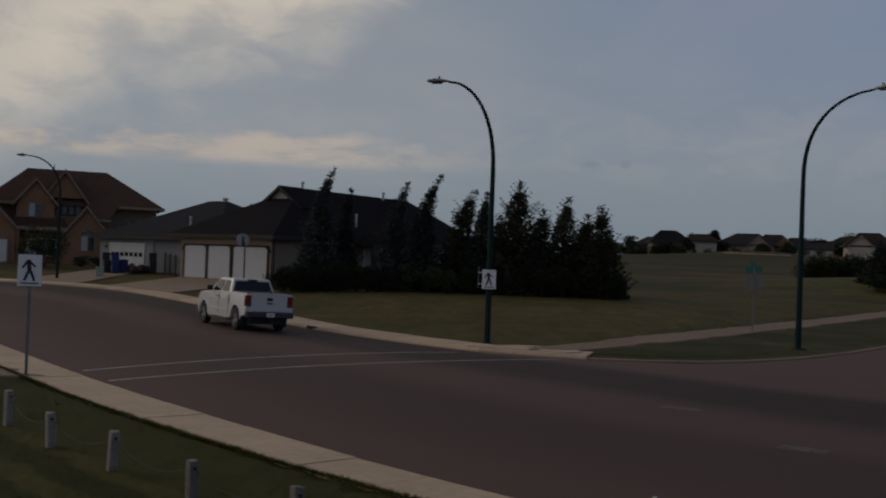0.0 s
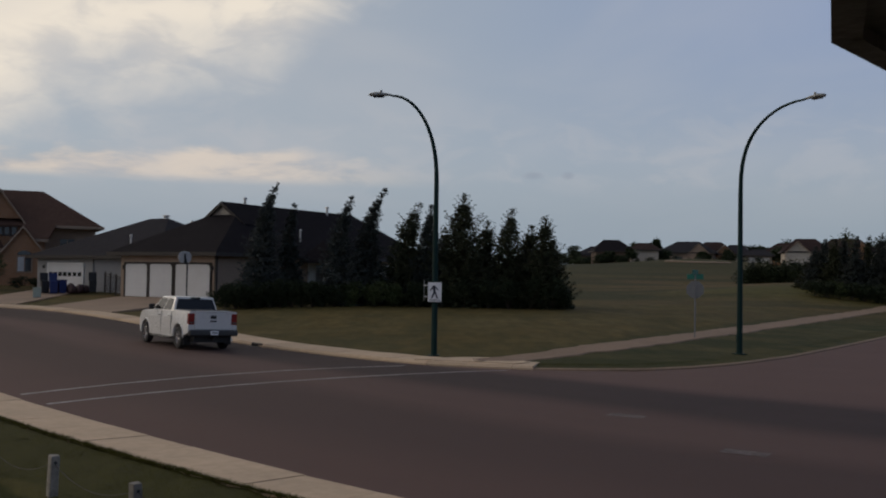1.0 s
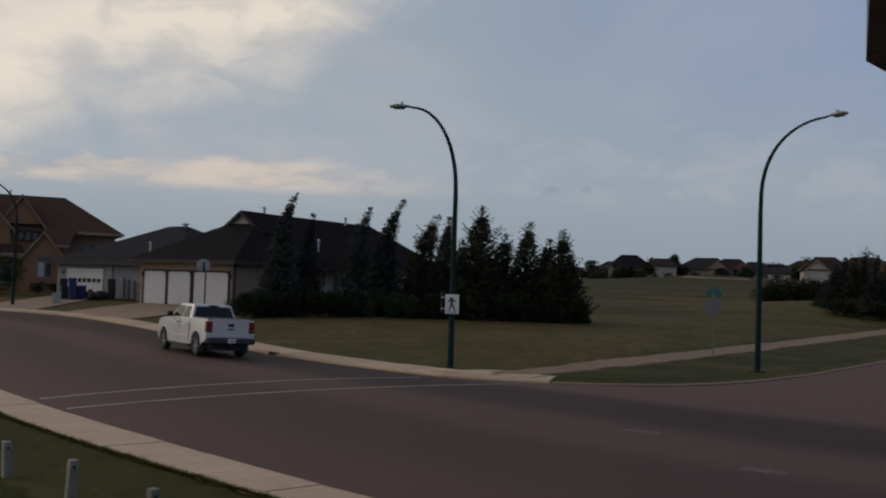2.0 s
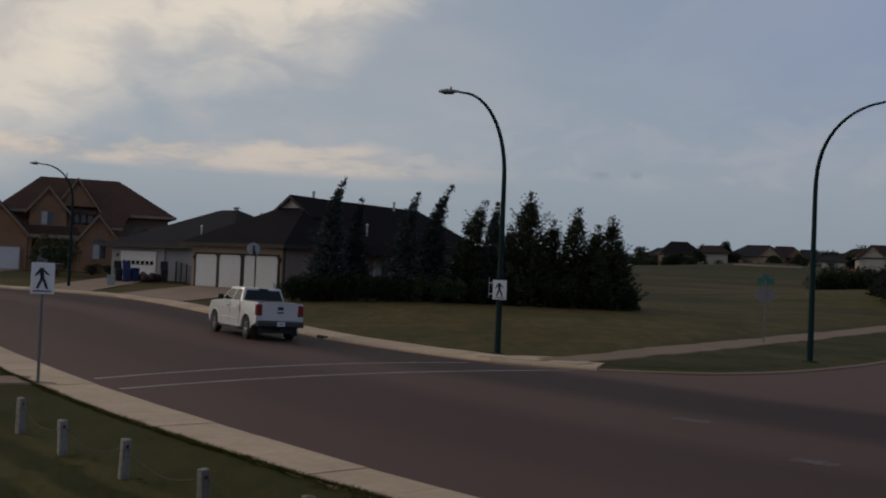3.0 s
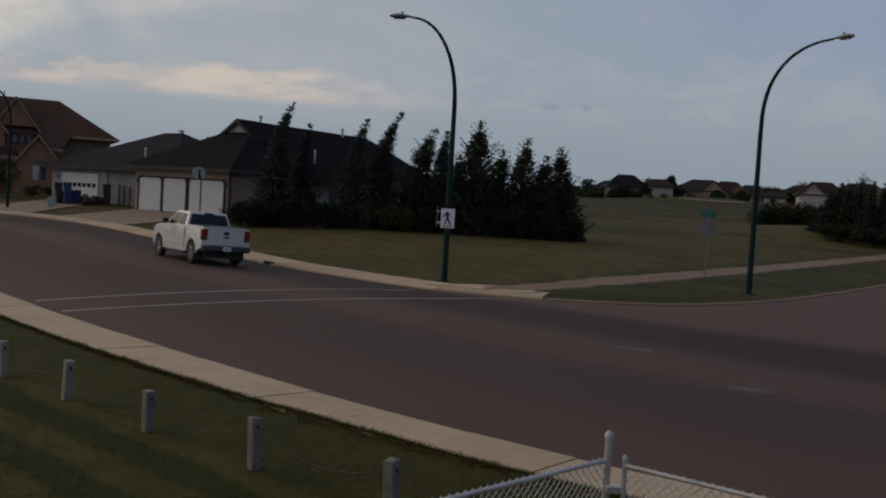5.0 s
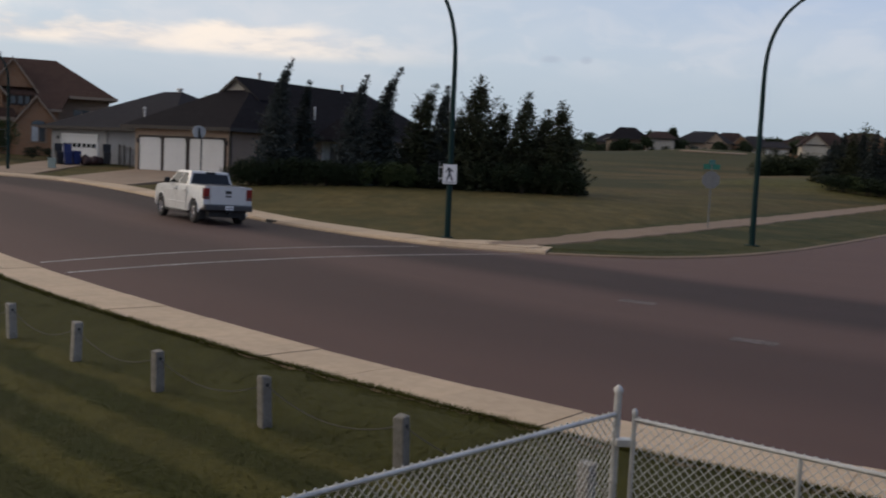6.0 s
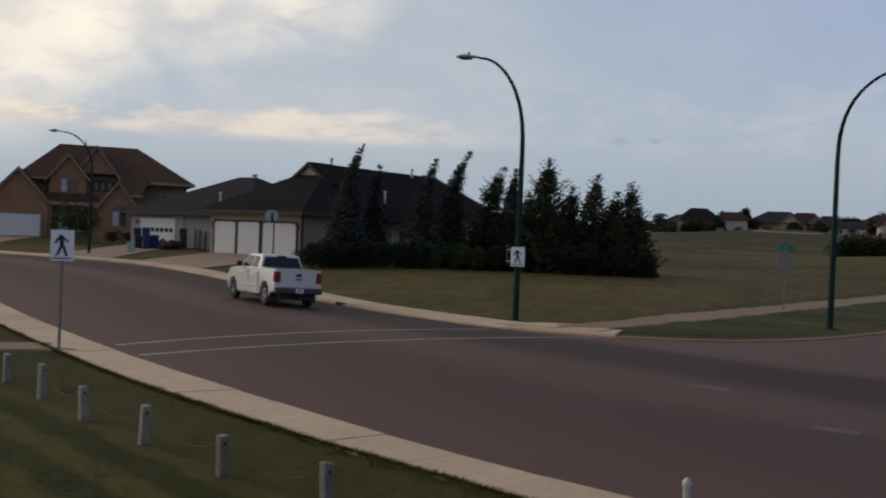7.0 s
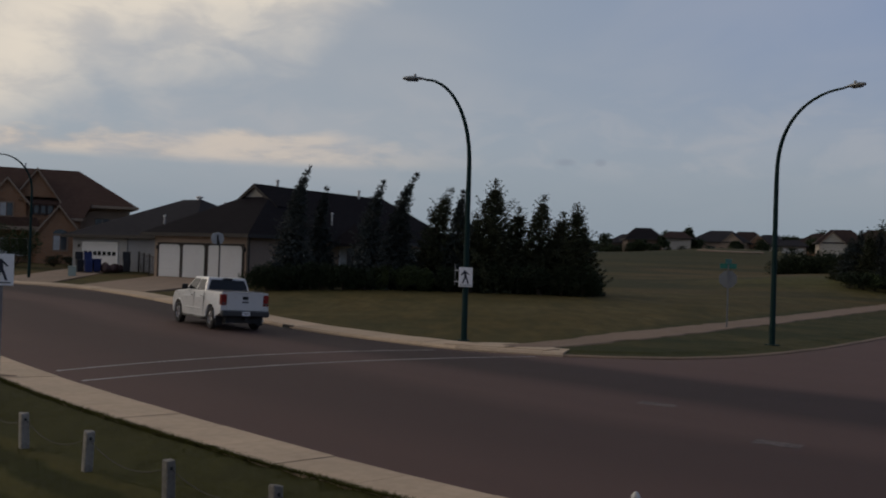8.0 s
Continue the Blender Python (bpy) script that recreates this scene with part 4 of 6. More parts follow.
def brick_house():
    h = thing("brick_house", frame_of((-38.02, 92.49), (0.9249, 0.3802)), "large two-storey brown brick house with gables", "house")
    part("wall", boxed(-2.3, 1.8, 0.5, 5.9, 11.0, 7.4), M_BRICK, h, "brown brick upper storeys", uv=True)
    part("garage_wall", boxed(-7.45, 0, 0.5, -2.3, 10.0, 5.1), M_BRICK, h, uv=True)
    part("wing_wall", boxed(5.9, 3.0, 0.5, 10.7, 11.0, 7.1), M_BRICK_PALE, h, uv=True)
    part("upper_wall", boxed(-5.0, 2.4, 5.0, -2.3, 10.6, 7.3), M_BRICK, h, uv=True)
    part("roof", hip_roof(-5.4, 11.3, 1.5, 12.0, 7.2, 10.85, "x", 3.9, 5.3), M_SHINGLE_BROWN, h, "brown shingle hip roof", uv=True)
    part("fascia", boxed(5.95, 1.42, 6.98, 11.36, 1.5, 7.24), M_TRIM_TAN, h, "tan eaves board")
    part("fascia", boxed(-5.46, 1.42, 6.98, -2.3, 1.5, 7.24), M_TRIM_TAN, h, "tan eaves board")
    part("fascia", boxed(11.3, 1.5, 6.98, 11.36, 12.0, 7.24), M_TRIM_TAN, h, "tan eaves board")
    low = [(3.9, -0.55, 5.80), (6.1, -0.55, 5.80), (7.0, 1.6, 7.30), (3.9, 1.6, 7.30)]
    part("catslide_roof", plate_on(*low, t=0.10), M_SHINGLE_BROWN, h, "brown shingle roof running down over the bay", uv=True)
    part("fascia", boxed(3.9, -0.62, 5.58, 6.15, -0.55, 5.84), M_TRIM_TAN, h, "tan eaves board")
    part("front_wall", boxed(3.9, -0.1, 0.5, 5.9, 1.8, 5.7), M_BRICK, h, uv=True)
    gable_front(h, -4.95, 2.5, -0.05, 5.1, 7.85, M_BRICK, M_TRIM_TAN, 6.0, M_SHINGLE_BROWN)
    part("garage_hip", hip_roof(-7.8, -2.0, 0.4, 9.0, 5.2, 8.0, "y", 0.6, 2.0), M_SHINGLE_BROWN, h, uv=True)
    garage_door(h, -6.97, -2.92, 1.5, 3.57, -0.05, False, M_TRIM_TAN)
    part("dormer_wall", boxed(-2.25, 1.0, 4.6, 1.05, 3.0, 7.35), M_BRICK, h, uv=True)
    gable_front(h, -0.62, 1.72, 0.95, 7.35, 9.45, M_BRICK, M_TRIM_TAN, 5.0, M_SHINGLE_BROWN)
    window(h, -1.2, -0.1, 5.85, 7.1, 0.97, M_TRIM_TAN, 2, True)
    gable_front(h, 1.95, 1.9, 1.72, 7.8, 10.45, M_BRICK, M_TRIM_TAN, 6.0, M_SHINGLE_BROWN)
    for i in range(3):
        window(h, 1.75 + i * 0.62, 2.2 + i * 0.62, 6.2, 7.0, 1.76, M_TRIM_DARK, 1)
    part("bay_wall", boxed(2.1, -0.7, 0.5, 5.75, 3.0, 4.65), M_BRICK, h, uv=True)
    gable_front(h, 3.92, 1.85, -0.75, 4.6, 6.95, M_BRICK, M_TRIM_TAN, 3.5, M_SHINGLE_BROWN)
    window(h, 3.5, 4.7, 2.75, 4.15, -0.7, M_TRIM_TAN, 2, True)
    part("arch_pane", prism([(4.1 + 0.65 * math.cos(a), 4.3 + 0.42 * math.sin(a)) for a in (math.pi * i / 10 for i in range(11))], -0.77, -0.70), M_GLASS, h, "arched fanlight over the window")
    part("porch_roof", prism([(-2.5, 4.85), (2.3, 4.85), (2.3, 5.05), (2.0, 5.75), (-2.3, 5.75), (-2.5, 5.05)], 0.2, 1.4), M_SHINGLE_BROWN, h, uv=True)
    part("porch_beam", boxed(-2.4, 0.15, 4.55, 2.2, 0.4, 4.9), M_TRIM_TAN, h)
    part("front_door", boxed(-1.4, 1.55, 1.7, -0.4, 1.75, 3.8, 0.02), M_WHITE, h, "white front door")
    window(h, 0.0, 1.3, 2.2, 3.7, 1.75, M_WHITE_TRIM, 2, True)
    for x in (-2.1, 2.0):
        part("porch_post", boxed(x - 0.16, 0.2, 0.5, x + 0.16, 0.5, 4.6), M_BRICK, h, uv=True)
    window(h, 7.4, 8.8, 4.6, 6.0, 3.0, M_TRIM_TAN, 2)
    part("chimney", boxed(0.9, 8.4, 9.0, 1.02, 8.52, 11.5), M_STEEL, h, "thin metal chimney pipe")


def brown_house():
    h = thing("brown_house", frame_of((-55.6, 89.8), (0.94, 0.34)), "brown-sided house with low brown roof", "house")
    part("wall", boxed(-9.5, 0, 0.5, 9.0, 9.5, 5.3), M_SIDING_BROWN, h, uv=True)
    part("roof", hip_roof(-10.2, 9.7, -0.7, 10.2, 5.45, 8.0, "x", 5, 5), M_SHINGLE_BROWN, h, "brown shingle roof", uv=True)
    part("fascia", fascia(-10.2, 9.7, -0.7, 10.2, 5.45), M_TRIM_TAN, h)
    part("corner_board", boxed(8.5, -0.1, 0.5, 9.06, 0.0, 5.3), M_WHITE_TRIM, h, "pale corner board")
    window(h, 5.6, 7.2, 2.2, 3.7, 0.0, M_WHITE_TRIM, 2)


bungalow()
grey_house()
brick_house()
brown_house()


def drive(name, quad, label):
    """A concrete drive between four corners, from the pavement up to a garage, with edges let into the lawn."""
    bm = bmesh.new()
    n = 14
    rows = []
    for i in range(n + 1):
        k = i / n
        row = []
        for j in range(6):
            a = Vector(quad[0]).lerp(Vector(quad[1]), j / 5)
            b = Vector(quad[3]).lerp(Vector(quad[2]), j / 5)
            a.z = on_road(a.x, a.y) + 0.165
            p = a.lerp(b, k)
            row.append(bm.verts.new((p.x, p.y, max(p.z, on_land(p.x, p.y) + 0.04))))
        rows.append([bm.verts.new(row[0].co - Vector((0, 0, 0.4)))] + row + [bm.verts.new(row[-1].co - Vector((0, 0, 0.4)))])
    for s, t in zip(rows, rows[1:]):
        for j in range(7):
            bm.faces.new((s[j], s[j + 1], t[j + 1], t[j]))
    ob = part(name, bm, M_DRIVE)
    return tagged(ob, label, "driveway", kind="structure")


def along(m, x, y, z):
    v = m @ Vector((x, y, 0))
    return (v.x, v.y, z)


drive("driveway_bungalow", [(-22.6, 66.3, 0.5), (-16.6, 59.8, 0.42), along(BUNGALOW, 0.2, 0.1, 1.13), along(BUNGALOW, -8.8, 0.1, 1.13)], "pale concrete driveway to the triple garage")
drive("driveway_grey", [(-30.5, 69.8, 0.7), (-25.2, 67.9, 0.62), (-24.7, 81.2, 1.3), (-28.6, 83.6, 1.3)], "concrete driveway to the grey house's garage")
drive("driveway_brick", [(-47.5, 75.8, 0.9), (-38.3, 72.6, 0.75), (-40.4, 91.4, 1.5), (-44.8, 89.6, 1.5)], "pale concrete driveway to the brick house's garage")


# ---- street furniture ----
def street_lamp(x, y, az, reach=3.0, top=9.3, lift=0.92, label="dark green steel street lamp with a curved arm"):
    z = on_land(x, y)
    root = thing("street_lamp", pose(x, y, z, 0, 0, az), label, "street lamp", "street lamps")
    pts, rad = [(0, 0, 0.02), (0, 0, 1.2), (0, 0, 3.5), (0, 0, 6.2)], [0.115, 0.11, 0.10, 0.085]
    for i in range(1, 15):
        a = math.pi / 2 * i / 14
        pts.append((reach * (1 - math.cos(a)) * 0.93, 0, 6.2 + (top - 6.2) * math.sin(a) ** lift))
        rad.append(0.082 - 0.042 * i / 14)
    pts.append((reach, 0, top + 0.03))
    rad.append(0.038)
    part("pole", tubed(pts, rad, 12), M_POLE, root, smooth=True)
    part("base_plate", boxed(-0.2, -0.2, -0.06, 0.2, 0.2, 0.035, 0.01), M_POLE, root)
    part("hand_hole", boxed(-0.06, -0.135, 0.45, 0.06, -0.09, 0.75, 0.01), M_POLE, root)
    bm = bmesh.new()
    tube(bm, [(reach - 0.05, 0, top + 0.03), (reach + 0.12, 0, top + 0.05), (reach + 0.45, 0, top + 0.06), (reach + 0.68, 0, top + 0.03), (reach + 0.76, 0, top + 0.01)], [0.05, 0.10, 0.15, 0.11, 0.02], 12)
    for v in bm.verts:
        v.co.z = top + 0.04 + (v.co.z - top - 0.04) * 0.55
    head = part("lamp_head", bm, M_LAMPHEAD, root, "grey cobra-head lantern", smooth=True)
    part("lens", boxed(reach + 0.18, -0.09, top - 0.06, reach + 0.6, 0.09, top - 0.01, 0.03), M_GLASS, head)
    part("photocell", tubed([(reach + 0.3, 0, top + 0.1), (reach + 0.3, 0, top + 0.2)], 0.045), M_LAMPHEAD, head)
    return root


street_lamp(1.66, 35.05, 174, 1.75, 9.3)
street_lamp(13.5, 37.1, -62, 3.1, 9.4, 0.74)
street_lamp(-28.3, 71.9, -160, 2.3, 8.9)


def crossing_panel(parent, y, face):
    """A white crossing sign: plate, and a plain dark striding symbol over a bar."""
    p = part("sign_panel", boxed(-0.245, y - 0.012, 0, 0.245, y + 0.012, 0.69, 0.006), M_SIGN_WHITE, parent, "white crossing sign plate")
    s = y + face * 0.016
    bm = bmesh.new()
    prism([(-0.045, 0.31), (0.04, 0.31), (0.015, 0.58), (-0.075, 0.58)], s - 0.003, s + 0.003, bm)
    for a, b in (((-0.02, 0.33), (-0.11, 0.12)), ((0.02, 0.33), (0.10, 0.11)), ((-0.05, 0.54), (-0.15, 0.40)), ((0.0, 0.54), (0.12, 0.42))):
        prism([(a[0] - 0.032, a[1]), (a[0] + 0.032, a[1]), (b[0] + 0.026, b[1]), (b[0] - 0.026, b[1])], s - 0.004, s + 0.004, bm)
    part("symbol", bm, M_SIGN_DARK, p, "dark navy symbol")
    part("line", boxed(-0.19, s - 0.003, 0.050, 0.19, s + 0.003, 0.075), M_SIGN_DARK, p)


def crossing_sign_post(x, y, az):
    z = on_land(x, y)
    root = thing("crossing_sign", pose(x, y, z, 0, 0, az), "white crossing sign on a thin steel post", "road sign", "crossing signs")
    part("post", boxed(-0.03, -0.03, -0.15, 0.03, 0.03, 2.72, 0.006), M_SIGN_BACK, root, "perforated steel post")
    part("bracket", boxed(-0.05, -0.057, 2.2, 0.05, -0.03, 2.26), M_STEEL, root)
    crossing_panel_at(root, -0.07, -1, 2.0)


def crossing_panel_at(root, y, face, z):
    before = set(root.children)
    crossing_panel(root, y, face)
    for ob in set(root.children) - before:
        ob.location.z = z


crossing_sign_post(-9.1, 21.65, 18)


def lamp_sign():
    x, y = 1.66, 35.05
    root = thing("crossing_sign", pose(x, y, on_land(x, y), 0, 0, -4), "white crossing signs strapped to the lamp post", "road sign", "crossing signs")
    crossing_panel_at(root, -0.16, -1, 1.92)
    part("rear_panel", boxed(-0.40, -0.02, 1.95, -0.38, 0.30, 2.70, 0.004), M_SIGN_BACK, root, "bare metal back of a second sign")
    for z in (2.1, 2.5):
        part("strap", tubed([(0.13 * math.cos(a), 0.13 * math.sin(a), z) for a in (2 * math.pi * i / 16 for i in range(17))], 0.012, 5), M_STEEL, root)
        part("arm", boxed(-0.39, -0.145, z - 0.02, 0.2, -0.12, z + 0.02), M_STEEL, root)


lamp_sign()


def stop_sign(x, y, az):
    root = thing("stop_sign", pose(x, y, on_land(x, y), 0, 0, az), "bare back of an octagonal sign under green street blades", "road sign")
    part("post", boxed(-0.03, -0.03, -0.1, 0.03, 0.03, 2.9, 0.006), M_SIGN_BACK, root)
    r = 0.41
    part("plate", prism([(r * math.cos(a), 2.2 + r * math.sin(a)) for a in (math.pi / 8 + math.pi / 4 * i for i in range(8))], 0.04, 0.06), M_SIGN_BACK, root, "bare aluminium octagonal plate")
    part("name_blade", boxed(-0.36, -0.012, 2.68, 0.36, 0.012, 2.9, 0.004), M_SIGN_GREEN, root, "green street name blade")
    part("name_blade", boxed(-0.36, -0.012, 2.88, 0.36, 0.012, 3.1, 0.004, pose(0, 0, 0, 0, 0, 70)), M_SIGN_GREEN, root, "green street name blade")


stop_sign(13.9, 43.9, -18)


# ---- posts with a cable along the verge ----
POSTS = [(1.5, 7.5), (0.05, 8.7), (-1.36, 9.98), (-2.78, 11.32), (-4.19, 12.77), (-5.53, 14.12), (-6.84, 15.68), (-8.09, 17.1), (-9.2, 18.5), (-10.4, 19.95), (-11.6, 21.45), (-12.85, 22.9)]


def bollard(i, x, y):
    rng = random.Random(40 + i)
    h = 0.53 + rng.uniform(-0.05, 0.04)
    root = thing("bollard", pose(x, y, on_land(x, y), rng.uniform(-2.5, 2.5), rng.uniform(-2.5, 2.5), 45 + rng.uniform(-12, 12)), "weathered grey timber post with a cable hole", "bollard", "verge posts")
    bm = boxed(-0.06, -0.06, -0.3, 0.06, 0.06, h, 0.012)
    for v in bm.verts:
        if v.co.z > 0.2:
            v.co.z += rng.uniform(-0.012, 0.012)
            v.co.x *= 0.95
    part("post", bm, M_POST, root)
    part("cable_hole", tubed([(0, -0.064, h - 0.09), (0, 0.064, h - 0.09)], 0.02, 8), M_BLACK, root)
    return Vector((x, y, on_land(x, y) + h - 0.09))


tops = [bollard(i, *p) for i, p in enumerate(POSTS)]
for a, b in zip(tops, tops[1:]):
    pts = [a.lerp(b, k / 10) - Vector((0, 0, 0.20 * 4 * (k / 10) * (1 - k / 10))) for k in range(11)]
    ob = part("cable", tubed(pts, 0.005, 5), M_ROPE)
    tagged(ob, "slack grey cable between two timber posts", "cable", "verge cables")


# ---- chain-link fence ----
def chain_link(parent, a, b, z0, z1, name="mesh", cell=0.066):
    """Woven wire between two uprights: slanted wires both ways, crimped over and under."""
    a, b = Vector((*a, 0)), Vector((*b, 0))
    d = b - a
    t, L, H = d.normalized(), d.length, z1 - z0
    nrm = Vector((-t.y, t.x, 0))
    verts, faces = [], []
    r = 0.0028

    def wire(p, q, s):
        w = (q - p).normalized()
        side = w.cross(nrm).normalized() * r
        o = len(verts)
        for c in (p, q):
            for e in (side, nrm * r * 1.5, -side, -nrm * r * 1.5):
                verts.append(tuple(c + e + nrm * s))
        for k in range(4):
            faces.append((o + k, o + (k + 1) % 4, o + 4 + (k + 1) % 4, o + 4 + k))

    n = int((L + H) / cell)
    for s in (1, -1):
        for i in range(n):
            u0 = i * cell - H
            lo, hi = max(0.0, u0), min(L, u0 + H)
            if hi <= lo:
                continue
            za, zb = z0 + (lo - u0), z0 + (hi - u0)
            if s < 0:
                p, q = a + t * (L - lo), a + t * (L - hi)
            else:
                p, q = a + t * lo, a + t * hi
            wire(p + Vector((0, 0, za)), q + Vector((0, 0, zb)), 0.0025 * s)
    # twisted ends above the rail
    for i in range(int(L / cell)):
        p = a + t * (i + 0.5) * cell + Vector((0, 0, z1 - 0.01))
        wire(p - t * 0.02, p + Vector((0, 0, 0.024)), 0)
        wire(p + t * 0.02, p + Vector((0, 0, 0.024)), 0)
    me = bpy.data.meshes.new(name)
    me.from_pydata(verts, [], faces)
    me.materials.append(M_WIRE)
    ob = new(name, me)
    ob.parent = parent
    return tagged(ob, kind="stuff")


def fence():
    zg = 0.08
    corner = (1.49, 6.56)
    gate_a, gate_b = (1.597, 6.50), (2.92, 5.33)
    end = (-2.6, 2.76)
    f = thing("fence", Matrix(), "galvanised chain-link fence with a wire mesh panel", "fence")
    part("corner_post", tubed([(*corner, zg - 0.3), (*corner, 1.39)], 0.025, 12), M_STEEL, f, smooth=True)
    part("post_cap", tubed([(*corner, 1.385), (*corner, 1.41), (*corner, 1.435)], [0.031, 0.031, 0.010], 12), M_STEEL, f, smooth=True)
    part("top_rail", tubed([(*corner, 1.235), (*end, 1.235)], 0.0165, 10), M_STEEL, f, smooth=True)
    for z in (0.35, 0.75, 1.15):
        part("tension_band", tubed([(*corner, z), (*corner, z + 0.025)], 0.029, 10), M_STEEL, f)
    part("line_post", tubed([(*Vector(corner).lerp(Vector(end), 0.56), zg - 0.3), (*Vector(corner).lerp(Vector(end), 0.56), 1.22)], 0.024, 10), M_STEEL, f, smooth=True)
    chain_link(f, corner, end, zg + 0.04, 1.25)
    g = thing("gate", Matrix(), "galvanised chain-link gate in a tube frame", "gate")
    m = Vector(gate_a).lerp(Vector(gate_b), 0.64)
    c = (4.3, 4.1)
    part("hinge_post", tubed([(*gate_a, zg + 0.03), (*gate_a, 1.26)], 0.017, 10), M_STEEL, g, smooth=True)
    part("post_cap", tubed([(*gate_a, 1.25), (*gate_a, 1.275), (*gate_a, 1.29)], [0.021, 0.021, 0.008], 10), M_STEEL, g, smooth=True)
    part("frame_rail", tubed([(*gate_a, 1.215), (*c, 1.215)], 0.015, 10), M_STEEL, g, smooth=True)
    part("bottom_rail", tubed([(*gate_a, zg + 0.08), (*c, zg + 0.08)], 0.019, 10), M_STEEL, g, smooth=True)
    part("brace", tubed([(*m, zg + 0.08), (*m, 1.21)], 0.015, 10), M_STEEL, g, smooth=True)
    part("end_post", tubed([(*c, zg - 0.1), (*c, 1.3)], 0.03, 10), M_STEEL, g, smooth=True)
    for z in (0.45, 1.02):
        part("hinge", boxed(corner[0] - 0.01, corner[1] - 0.07, z, gate_a[0] + 0.02, corner[1] + 0.01, z + 0.05, 0.006), M_STEEL, g)
    chain_link(g, gate_a, c, zg + 0.09, 1.225)


fence()


# ---- trees and shrubs ----
def polar(az, d):
    return d * math.sin(radians(az)), d * math.cos(radians(az))


def cards(rng, verts, faces, p, size, n, droop=0.0, slim=1.0):
    """A clump of small pointed leaf blades round a place."""
    for _ in range(n):
        a = rng.uniform(0, 2 * math.pi)
        up = rng.uniform(-0.7, 0.7) - droop
        d = Vector((math.cos(a), math.sin(a), up)).normalized()
        s = d.cross(Vector((rng.uniform(-1, 1), rng.uniform(-1, 1), rng.uniform(0.2, 1)))).normalized()
        L, w = size * rng.uniform(0.7, 1.35), size * rng.uniform(0.16, 0.30) * slim
        o = len(verts)
        c = p + Vector((rng.uniform(-1, 1), rng.uniform(-1, 1), rng.uniform(-1, 1))) * size * 0.5
        verts.extend((tuple(c - s * w * 0.5), tuple(c + d * L * 0.5 - s * w), tuple(c + d * L), tuple(c + d * L * 0.5 + s * w)))
        faces.append((o, o + 1, o + 2, o + 3))


def from_lists(name, verts, faces, material, parent=None):
    me = bpy.data.meshes.new(name)
    me.from_pydata(verts, [], faces)
    me.materials.append(material)
    ob = new(name, me)
    ob.parent = parent
    return ob


def conifer(x, y, top, spread, seed, material, label, lean=0.0, open_=0.0, z=None, density=1.0, name="spruce_tree", ragged=0.25):
    """A spruce or pine: tapered trunk, whorls of limbs that sag and lift at their tips, needle clumps along them."""
    rng = random.Random(seed)
    z = on_land(x, y) if z is None else z
    h = top - z
    root = thing(name, pose(x, y, z - 0.05), label, "tree", "garden conifers")

    def bend(k):
        return lean * 2.4 * max(0.0, k - 0.5) ** 1.8 * h

    bm = bmesh.new()
    ks = [i / 9 for i in range(10)]
    tube(bm, [(bend(k), 0, k * h * 0.99) for k in ks], [0.022 * h * (1 - k) + 0.012 for k in ks], 7)
    verts, faces = [], []
    k = 0.05
    while k < 0.985:
        reach = spread * (1 - k) ** (1.05 if open_ < 0.3 else 0.85) * (0.85 + 0.3 * rng.random()) + 0.10
        count = max(5, int(11 * (1 - k) ** 0.5 * density))
        turn = rng.uniform(0, 6.28)
        for i in range(count):
            a = turn + 6.28 * i / count + rng.uniform(-0.35, 0.35)
            r = reach * rng.uniform(1 - ragged * 1.6, 1 + ragged * 0.6)
            if open_ and rng.random() < open_ * 0.35:
                continue
            rise = rng.uniform(-0.22, 0.05) + 0.42 * k + open_ * 0.5
            start = Vector((bend(k), 0, k * h))
            n = max(2, int(r / 0.16))
            limb = []
            for j in range(n + 1):
                t = j / n
                limb.append(start + Vector((math.cos(a) * r * t, math.sin(a) * r * t, r * (rise * t + 0.22 * t * t - 0.16 * t * (1 - t)))) + Vector((lean * r * t * 0.5, 0, 0)))
            if r > 0.5:
                tube(bm, [tuple(limb[0]), tuple(limb[len(limb) // 2]), tuple(limb[-1])], [0.028, 0.018, 0.006], 4, False)
            for j in range(1, n + 1):
                cards(rng, verts, faces, limb[j], (0.165 + 0.10 * (1 - j / n)) * (0.55 + 0.45 * (1 - k)), 17, 0.15, 0.62)
        k += (0.034 - 0.012 * k + 0.018 * rng.random()) * (8.0 / max(h, 4.0)) * (1 + open_ * 0.6)
    for _ in range(10):
        cards(rng, verts, faces, Vector((bend(1.0), 0, h * rng.uniform(0.93, 1.0))), 0.16, 3, -0.6)
    # the close inner needles round the trunk
    for _ in range(int(420 * density * (h / 7) * (spread / 2))):
        q = 0.04 + 0.86 * rng.random() ** 1.4
        r = spread * (1 - q) ** (1.05 if open_ < 0.3 else 0.85) * 0.78 * math.sqrt(rng.random())
        a = rng.uniform(0, 6.283)
        cards(rng, verts, faces, Vector((bend(q) + math.cos(a) * r, math.sin(a) * r, q * h - 0.1 * r)), 0.18 + 0.16 * (1 - q), 12, 0.2, 0.85)
    part("trunk", bm, M_BARK, root)
    from_lists("crown", verts, faces, material, root)
    return root


